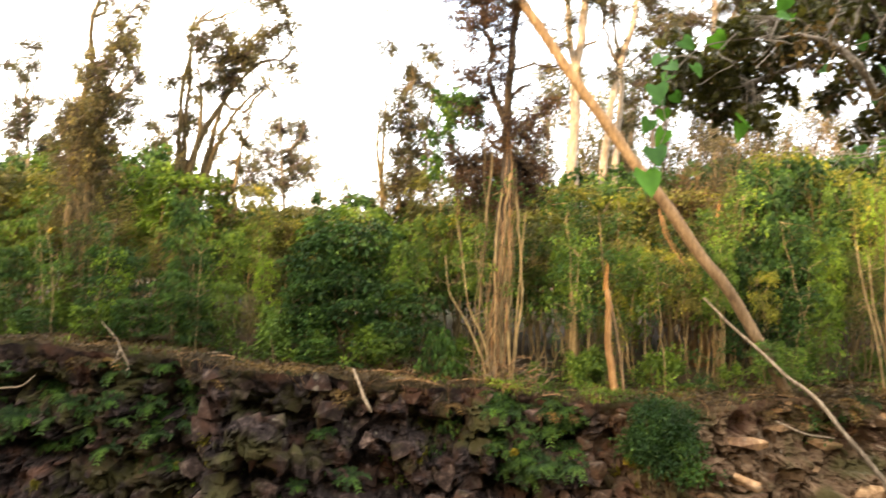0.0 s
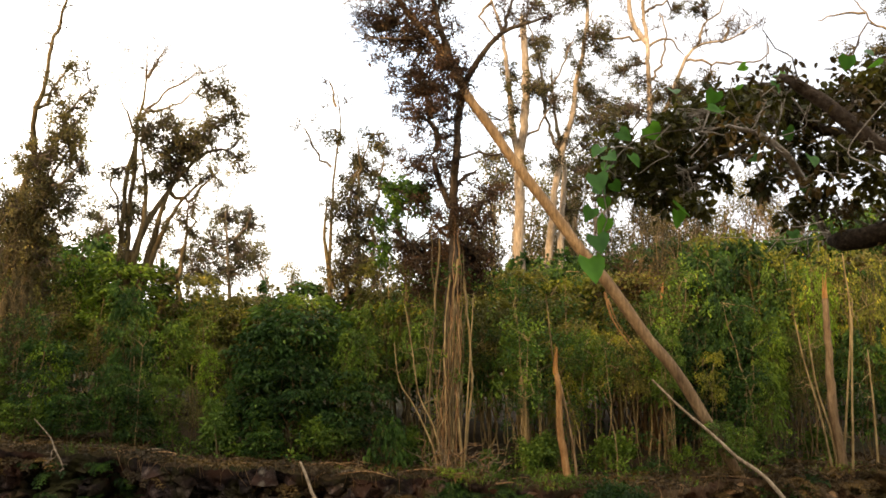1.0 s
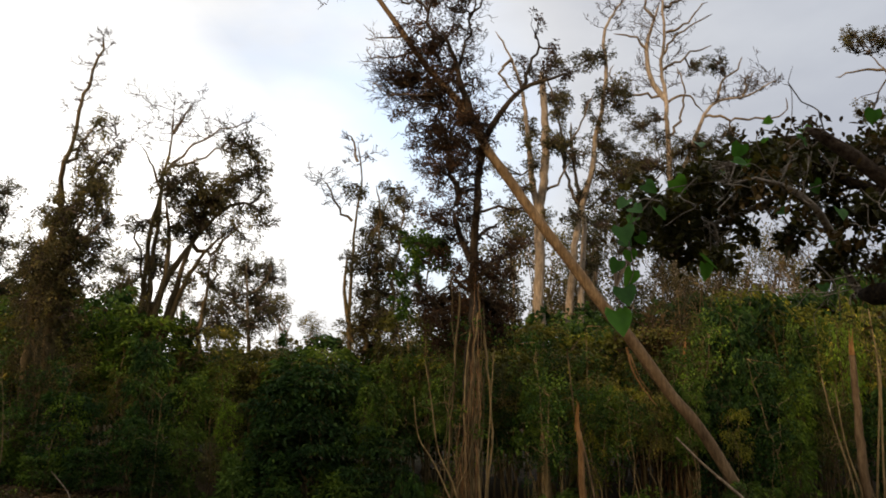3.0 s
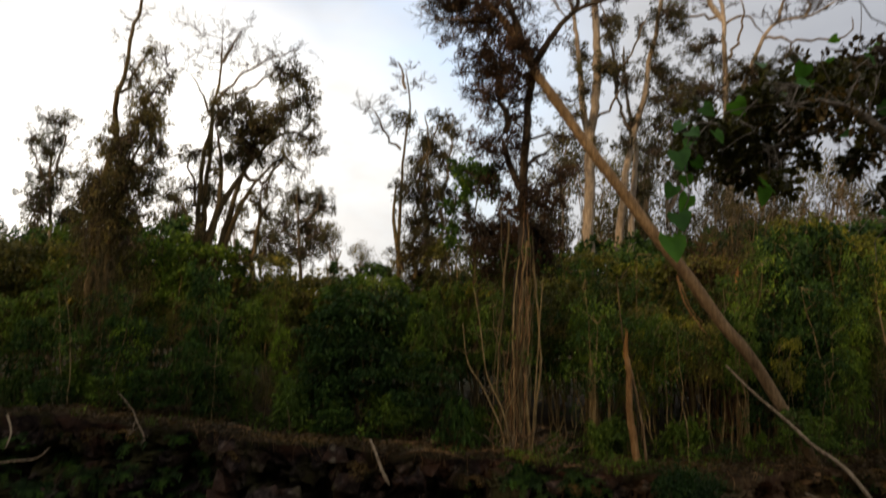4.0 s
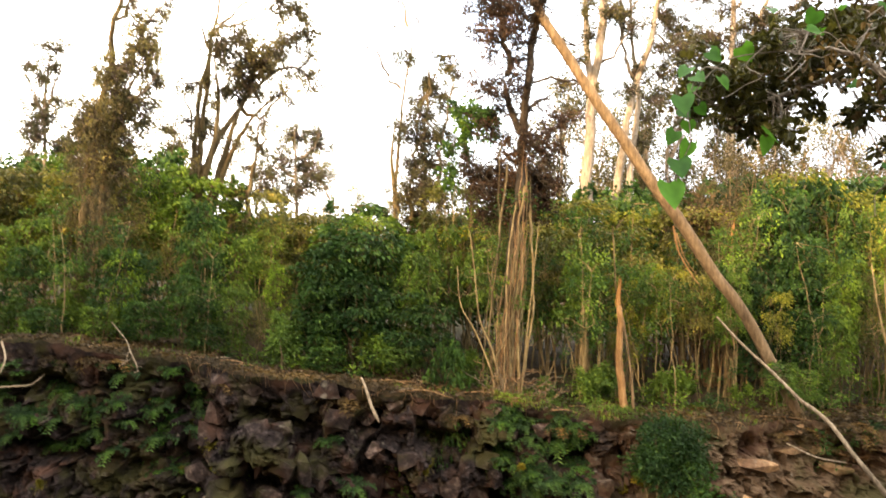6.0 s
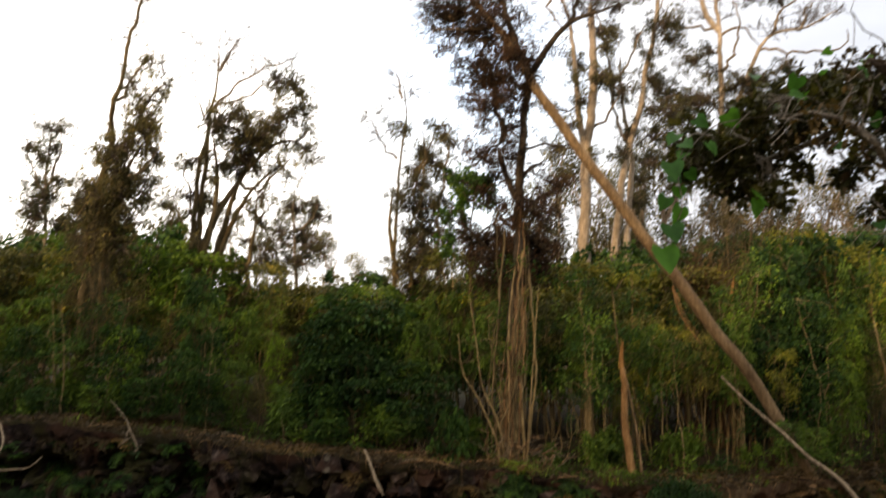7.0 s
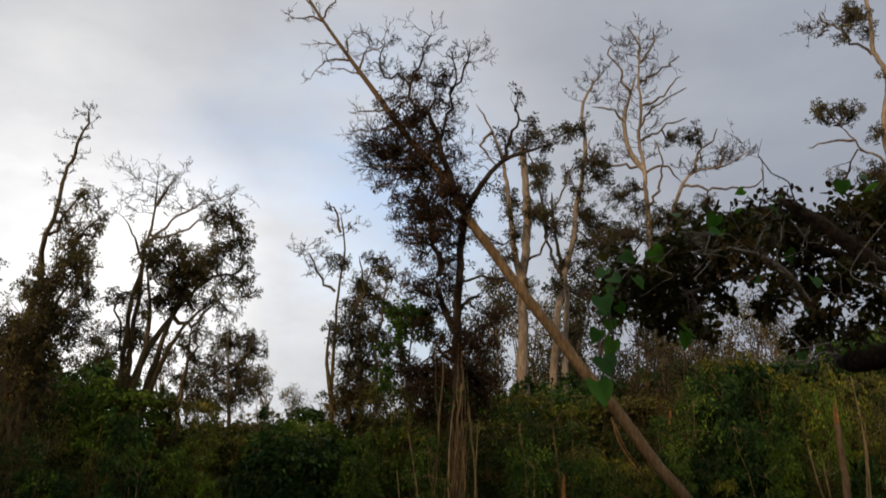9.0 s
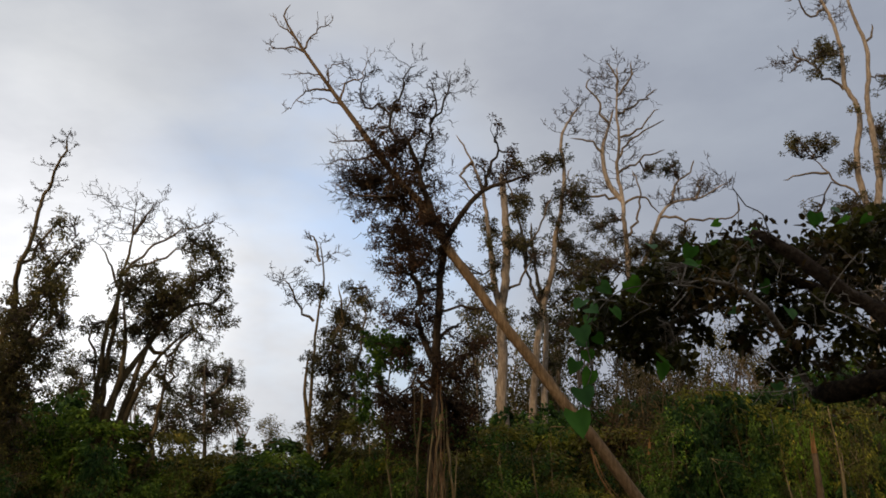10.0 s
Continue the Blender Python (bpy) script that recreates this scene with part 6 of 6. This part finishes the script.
def near_tree():
    fx, fy = 3.7, 2.3
    ob = thing("overhanging_tree", "dark crooked tree with glossy leaves overhanging the pit", "tree", (fx, fy, ground_z(fx, fy)))
    lines = []
    for name, r0, r1, pts in (
            ("trunk", 0.19, 0.13, [(fx, fy, -0.2), (3.75, 2.45, 0.8), (3.6, 2.7, 1.6), (3.5, 3.0, 2.2), (3.6, 3.2, 3.0)]),
            ("limb", 0.085, 0.05, [(3.6, 2.7, 1.6)] + [(2.85, 3.5, 2.13), (2.46, 3.6, 2.07), (2.32, 3.7, 2.05), (2.23, 3.8, 2.04), (2.18, 3.9, 2.04)]),
            ("limb", 0.02, 0.009, [(2.19, 3.9, 2.04), (2.18, 4.0, 2.17), (2.16, 4.0, 2.31), (2.13, 4.1, 2.41)]),
            ("limb", 0.06, 0.027, [(3.6, 2.7, 1.6), (3.0, 3.0, 1.72), (2.46, 3.19, 2.06), (2.27, 3.24, 2.23), (2.14, 3.29, 2.36), (1.94, 3.33, 2.53), (1.72, 3.39, 2.72)]),
            ("limb", 0.03, 0.01, [(2.38, 3.8, 2.52), (2.20, 3.9, 2.60), (2.01, 3.9, 2.71), (1.76, 4.0, 2.73), (1.51, 4.1, 2.66)]),
            ("limb", 0.028, 0.009, [(2.28, 3.9, 2.67), (2.15, 4.0, 2.81), (1.93, 4.0, 2.86), (1.74, 4.1, 2.83), (1.56, 4.1, 2.74), (1.38, 4.2, 2.63)]),
            ("limb", 0.02, 0.008, [(1.86, 3.5, 2.25), (1.73, 3.4, 2.37), (1.63, 3.4, 2.45), (1.49, 3.4, 2.50)]),
            ("limb", 0.018, 0.007, [(1.98, 3.9, 2.70), (1.79, 3.9, 2.53), (1.61, 4.0, 2.45), (1.41, 4.0, 2.39), (1.18, 4.0, 2.37)])):
        line = spline(pts, 0.07)
        line[1:-1] += rng.normal(0, min(0.008, r0 * 0.14), line[1:-1].shape)
        bag = Bag()
        tube(bag, line, r0, r1, 10, 0.12)
        part(name, bag, (LIMB_BARK if r0 == 0.06 else NEAR_BARK) if r0 > 0.025 else TWIG_GREY, ob, smooth=True)
        lines.append(line)
    nodes = np.concatenate(lines[1:])
    crown, web = Bag(), Bag()
    for x, z, r in [(1.16, 2.52, 0.09), (1.12, 2.37, 0.07), (1.27, 2.46, 0.10), (1.43, 2.52, 0.11), (1.32, 2.34, 0.08), (1.50, 2.37, 0.08), (1.58, 2.52, 0.11), (1.47, 2.67, 0.07), (1.66, 2.70, 0.11), (1.73, 2.57, 0.11), (1.70, 2.82, 0.07), (1.86, 2.82, 0.09), (1.90, 2.70, 0.11)] \
            + [(2.07, 2.76, 0.10), (2.21, 2.70, 0.11), (2.05, 2.87, 0.06), (2.34, 2.87, 0.07), (2.50, 2.88, 0.10), (2.69, 2.85, 0.11), (2.54, 2.73, 0.10), (2.65, 2.66, 0.10), (2.34, 2.51, 0.12), (2.18, 2.45, 0.11), (2.48, 2.39, 0.07), (2.62, 2.33, 0.07), (2.03, 2.51, 0.08), (1.92, 2.36, 0.05)] \
            + [(2.21, 2.27, 0.05), (2.38, 2.21, 0.04), (2.57, 2.21, 0.04), (2.05, 2.19, 0.03), (1.54, 2.24, 0.04), (1.40, 2.25, 0.05), (2.78, 2.98, 0.08), (2.87, 2.82, 0.12), (2.81, 2.51, 0.12), (2.83, 2.26, 0.11), (2.60, 2.92, 0.06), (1.68, 2.37, 0.03), (1.96, 2.87, 0.03)]:
        k = rng.uniform(0.91, 1.09)
        z -= 0.1 * smooth01((z - 2.7) / 0.1) * smooth01((2.6 - x) / 0.3)
        c = np.array([x * k, 4.0 * k, 1.6 + (z - 1.6) * k])
        j = np.argmin(((nodes - c) ** 2).sum(1))
        arm = wiggle(nodes[j], c, 0.12, 6)
        tube(web, arm, 0.006, 0.004, 4)
        pts = c + ball(max(8, int(r * (250 if x < 2.0 else 190))), 0.05) * np.array([r * 1.3, r * 2.2, r * 1.2])
        for q in pts:
            tube(web, wiggle(arm[rng.integers(1, 6)], q, 0.15, 5), 0.003, 0.0016, 3)
        oval_tufts(crown, pts, 10, 0.05, 0.05, 0.032)
    for k in range(60):
        a = nodes[rng.integers(0, len(nodes))]
        if a[0] > 2.6 or a[2] < 2.15:
            continue
        tube(web, wiggle(a, a + rng.normal(0, 0.13, 3) + np.array([-0.08, 0, -0.1]), 0.12, 7), 0.004, 0.002, 4)
    for k in range(30):                      # bare curling twigs hanging in front of the leaves
        a = nodes[rng.integers(0, len(nodes))]
        if a[0] > 2.3 or a[0] < 0.9 or a[2] < 2.15:
            continue
        f = rng.uniform(0.84, 0.92)
        a = np.array([a[0] * f, a[1] * f, 1.6 + (a[2] - 1.6) * f]) + rng.normal(0, 0.08, 3) * np.array([1, 0.3, 1])
        end = a + rng.normal(0, 0.13, 3) + np.array([-0.08, 0, -0.03])
        tube(web, spline(wiggle(a, end, 0.16, 6), 0.02), 0.003, 0.0015, 4)
    part("crown", crown, NEAR_LEAF, ob)
    dry = Bag()
    c = nodes[rng.integers(0, len(nodes), 260)]
    c = c[c[:, 0] < 2.9]
    oval_tufts(dry, c + rng.normal(0, 0.08, c.shape), 6, 0.05, 0.045, 0.022)
    tagged(part("dry_leaf_tangle", dry, DRY_LEAF, ob, "dead brown leaves caught in the twigs"), kind="stuff")
    tagged(part("brushwood", web, TWIG_GREY, ob, "tangle of thin grey twigs"), kind="stuff")


near_tree()


def heart_leaf(size):
    """A heart-shaped blade, folded a little along its rib and bent at the tip."""
    v, f = [], []
    prof = [(0.0, 0.12), (0.36, -0.06), (0.52, 0.2), (0.46, 0.5), (0.27, 0.78), (0.0, 1.08)]
    rib = [0.12, 0.16, 0.3, 0.52, 0.78, 1.08]
    for (px, py), ry in zip(prof, rib):
        bend = -0.12 * (py ** 2)
        v += [(0, ry, -0.12 * ry ** 2), (px, py, bend + 0.22 * px), (-px, py, bend + 0.22 * px)]
    for i in range(5):
        a, b = 3 * i, 3 * i + 3
        f += [(a, a + 1, b + 1, b), (a, b, b + 2, a + 2)]
    bag = Bag()
    bag.add(np.array(v) * size, f)
    return bag


def vine():
    stem_pts = [(1.83, 3.6, 2.63), (1.59, 3.6, 2.55), (1.34, 3.6, 2.53), (1.14, 3.6, 2.49), (1.03, 3.6, 2.39), (0.97, 3.6, 2.28), (0.98, 3.6, 2.18), (0.98, 3.6, 2.11), (0.94, 3.6, 2.02), (0.92, 3.6, 1.93), (0.90, 3.6, 1.85)]
    ob = thing("vine", "climbing vine with bright green heart-shaped leaves trailing from the limbs", "vine", stem_pts[0])
    b = Bag()
    tube(b, spline(stem_pts, 0.05), 0.004, 0.0025, 5)
    part("stem", b, TWIG_GREY, ob)
    me = heart_leaf(0.08).mesh("leaf", VINE_LEAF, True)
    spots = [(1.19, 3.6, 2.51), (1.30, 3.6, 2.13), (1.84, 3.6, 2.50), (2.17, 3.6, 2.85), (1.95, 3.6, 2.37), (1.67, 3.6, 2.37), (0.99, 3.6, 2.38), (1.05, 3.6, 2.49), (1.52, 3.6, 2.68), (1.47, 3.6, 2.60), (1.90, 3.6, 2.26), (2.33, 3.6, 2.84), (1.77, 3.6, 2.71), (1.10, 3.6, 2.38), (1.84, 3.6, 2.03)]
    scales = [1.1, 1.2, 0.9, 1.0, 0.9, 0.7, 0.9, 0.9, 1.0, 0.9, 0.9, 0.9, 0.9, 0.9, 0.7]
    spots += [(1.00, 3.7, 2.44), (1.03, 3.7, 2.36), (0.97, 3.7, 2.26), (1.04, 3.7, 2.28), (1.35, 3.7, 2.72), (1.59, 3.7, 2.64), (1.45, 3.7, 2.59), (1.72, 3.7, 2.85), (1.87, 3.7, 2.80), (2.30, 3.7, 2.91), (2.51, 3.7, 2.88), (1.68, 3.7, 2.75)]
    scales += [0.95, 0.8, 0.9, 0.75, 0.8, 0.85, 0.7, 0.6, 0.7, 0.9, 0.8, 0.75]
    spots += [(0.94, 3.6, 2.28), (0.92, 3.6, 2.14), (0.98, 3.6, 2.09), (0.93, 3.6, 2.00), (0.89, 3.6, 1.89), (1.31, 3.6, 2.12), (0.97, 3.6, 2.19)]
    scales += [1.25, 0.9, 1.1, 1.3, 1.6, 1.1, 0.8]
    for k, (p, s) in enumerate(zip(spots, scales)):
        hung = k >= len(spots) - 7
        lf = new("leaf", me)
        lf.parent = ob
        lf.matrix_parent_inverse = Matrix.Translation(ob.location).inverted()
        lf.matrix_basis = pose(p[0], p[1], p[2] + 0.04 * s, 95 + float(rng.choice([-1, 1])) * (rng.uniform(8, 38) if hung else rng.uniform(20, 62)), 180 + rng.uniform(-45, 45) * (0.6 if hung else 1), rng.uniform(-50, 50) * (0.6 if hung else 1))
        lf.scale = (s, s, s)


vine()

# ---- ferns and loose growth on the bank ----
for x0, x1, v0, v1, n in ((-8.2, -4.3, 0.02, 0.5, 62), (0.8, 2.3, 0.0, 0.42, 60), (-3.9, 0.7, 0.25, 0.6, 5), (2.6, 7.5, 0.0, 0.06, 5)):
    for k in range(n):
        x, v = rng.uniform(x0, x1), rng.uniform(v0, v1)
        px, py, pz = face(x, v)
        put(FERNS[k % 2], px, py - 0.02, rng.uniform(0.35, 0.8), z=pz - 0.03, tilt=rng.uniform(10, 45), turn=rng.uniform(-40, 40))

# ---- yellowing seedlings on the ledges, dry fronds on the slope ----
YELLOW_LEAF = leaf_material("yellow_seedling_leaf", (0.09, 0.085, 0.015), (0.18, 0.15, 0.022), (0.28, 0.22, 0.035))
SEEDLING = bush("seedling", "small yellowing seedling rooted in a crack of the rock", YELLOW_LEAF, SAP_BARK, 0.16, 0.1, 4, 3, 0.06, per=4, stems=2, low=0.3)
for k in range(30):
    x, v = rng.uniform(-7, 4), rng.uniform(0.2, 0.75)
    px, py, pz = face(x, v)
    put(SEEDLING, px, py - 0.03, rng.uniform(0.4, 0.9), z=pz - 0.02)
DEAD_FERN = fern("heap of dry reddish fern fronds on the slope", DRY_LEAF, 12, 0.6, 0.1)
for k in range(16):
    x = rng.uniform(5.6, 8.6) if k < 9 else rng.uniform(-8, 5)
    px, py, pz = face(x, rng.uniform(0.0, 0.1))
    put(DEAD_FERN, px, py - 0.02, rng.uniform(0.6, 1.0), z=pz, tilt=rng.uniform(5, 30), turn=rng.uniform(-40, 40))

# ---- low growth and litter along the rim ----
LOW = [bush("bush", "low dark-green ground shrub on the forest floor", FERN_LEAF, SAP_BARK, 0.7, 0.5, 9, 4, 0.085, per=12, stems=4, low=0.05) for _ in range(3)]
for k in range(46):
    x = rng.uniform(-9.0, 9.0)
    put(LOW[k % 3], x, edge(x) + rng.uniform(0.6, 1.6), rng.uniform(0.6, 1.2))
for k in range(34):
    x = rng.uniform(-9.0, 9.0)
    put(FERNS[k % 2], x, edge(x) + rng.uniform(0.5, 1.4), rng.uniform(0.6, 1.1))
for k in range(46):
    x = rng.uniform(-8.0, 8.5)
    y, a = edge(x) + rng.uniform(-0.05, 0.9), rng.uniform(-0.6, 0.6) + (np.pi / 2 if k % 3 == 0 else 0)
    n_ = rng.uniform(0.3, 1.1)
    x2, y2 = x + n_ * math.cos(a), max(edge(x) - 0.1, y + n_ * math.sin(a) * 0.6)
    stick("fallen_stick", "thin brown stick lying in the leaf litter", [(x, y, plateau(x, y) + 0.05), ((x + x2) / 2, (y + y2) / 2, plateau(x, y) + 0.08), (x2, y2, plateau(x2, y2) + 0.05)],
          rng.uniform(0.008, 0.02), 0.006, ROOT_BARK if k % 3 else BONE_WOOD, "stick", 1, "fallen sticks on the rim")


def litter():
    """Fallen leaves and bits of bark along the rim and on its ledges."""
    bag = Bag()
    x = rng.uniform(-9.5, 9.5, 13000)
    off = rng.uniform(-0.1, 1.5, 13000)
    pos = np.array([(a, edge(a) + b, plateau(a, edge(a) + b) + 0.05 + 0.07 * rng.random()) for a, b in zip(x, off)])
    way = rng.normal(0, 1, (13000, 3)) * np.array([1, 1, 0.35])
    leaves(bag, pos, way, 0.09, 0.045)
    tagged(new("leaf_litter", bag.mesh("leaf_litter", DRY_LEAF)), "dry brown fallen leaves covering the rim", "leaf litter", kind="stuff")
    grass = Bag()
    for k in range(110):
        a = rng.uniform(0.7, 3.2) if k < 80 else rng.uniform(-9, 9)
        b = rng.uniform(-0.1, 0.9)
        c = np.array([a, edge(a) + b, plateau(a, edge(a) + b)])
        q = c + rng.normal(0, 0.08, (24, 3)) * np.array([1, 1, 0])
        leaves(grass, q, rng.normal(0, 0.35, (24, 3)) + np.array([0, -0.1, 1.0]), 0.26, 0.014, 0.35)
    tagged(new("grass", grass.mesh("grass", FERN_LEAF)), "tufts of soft green grass along the rim", "grass", kind="stuff")


litter()


def rim_roots():
    """Dry rootlets that hang over the edge of the rim."""
    bag = Bag()
    for k in range(110):
        x = rng.uniform(-4.6, 1.2) if k < 70 else rng.uniform(3.6, 8.5)
        top = np.array([x, edge(x) + rng.uniform(0.0, 0.3), rim_z(x) + 0.06])
        q = np.array(face(x + rng.normal(0, 0.1), rng.uniform(0.01, 0.09)))
        end = q + np.array([0, -0.06, 0])
        line = spline([top, (top + end) / 2 + np.array([rng.normal(0, 0.06), -0.08, 0.08]), end], 0.08)
        tube(bag, line, rng.uniform(0.003, 0.007), 0.002, 4)
    tagged(new("hanging_rootlets", bag.mesh("hanging_rootlets", ROOT_BARK)), "dry brown rootlets hanging over the edge of the rock", "roots", kind="stuff")


rim_roots()

# ---- loose stones of the bank ----


def stone_mesh(seed):
    r = random.Random(seed)
    bm = bmesh.new()
    for _ in range(15):
        p = Vector((r.uniform(-1, 1), r.uniform(-1, 1), r.uniform(-1, 1)))
        big = max(abs(c) for c in p)
        bm.verts.new(p / big * r.uniform(0.82, 1.0) * 0.5)
    hull = bmesh.ops.convex_hull(bm, input=bm.verts)
    bmesh.ops.delete(bm, geom=[g for g in hull["geom_interior"] if isinstance(g, bmesh.types.BMVert)], context="VERTS")
    me = bpy.data.meshes.new("stone")
    bm.to_mesh(me)
    bm.free()
    me.materials.append(ROCK)
    return me


STONES = [stone_mesh(k) for k in range(16)]


def course_stones():
    """Broken blocks of the bank, in rough courses from the rim down; flat slabs where it turns earthy."""
    made = 0
    drop = 0.1
    while drop < 2.5:
        tall = float(rng.uniform(0.24, 0.44))
        x = -5.2 + rng.uniform(0, 0.4)
        while x < 8.4 and made < 300:
            slab = x > 3.4
            w = float(rng.uniform(0.45, 1.0) if slab else rng.uniform(0.22, 0.5))
            h = tall * float(rng.uniform(0.45, 0.7) if slab else rng.uniform(0.75, 1.25))
            z = rim_z(x) - drop - 0.5 * tall + float(rng.normal(0, 0.09))
            v = (rim_z(x) - 0.02 - z) / (rim_z(x) + 4.13)
            if rng.random() < (0.7 if slab else 0.74):
                px, py, pz = face(x, max(0.02, v))
                st = new("stone", STONES[made % 16])
                st.parent = BANK
                st.matrix_basis = pose(x, py + 0.10 + rng.uniform(-0.08, 0.1), z, rng.uniform(-14, 14), rng.uniform(-20, 20), rng.uniform(-30, 30))
                st.scale = (w * 1.08, rng.uniform(0.35, 0.5), h * 1.1)
                made += 1
            x += w * rng.uniform(0.95, 1.15)
        drop += tall


course_stones()
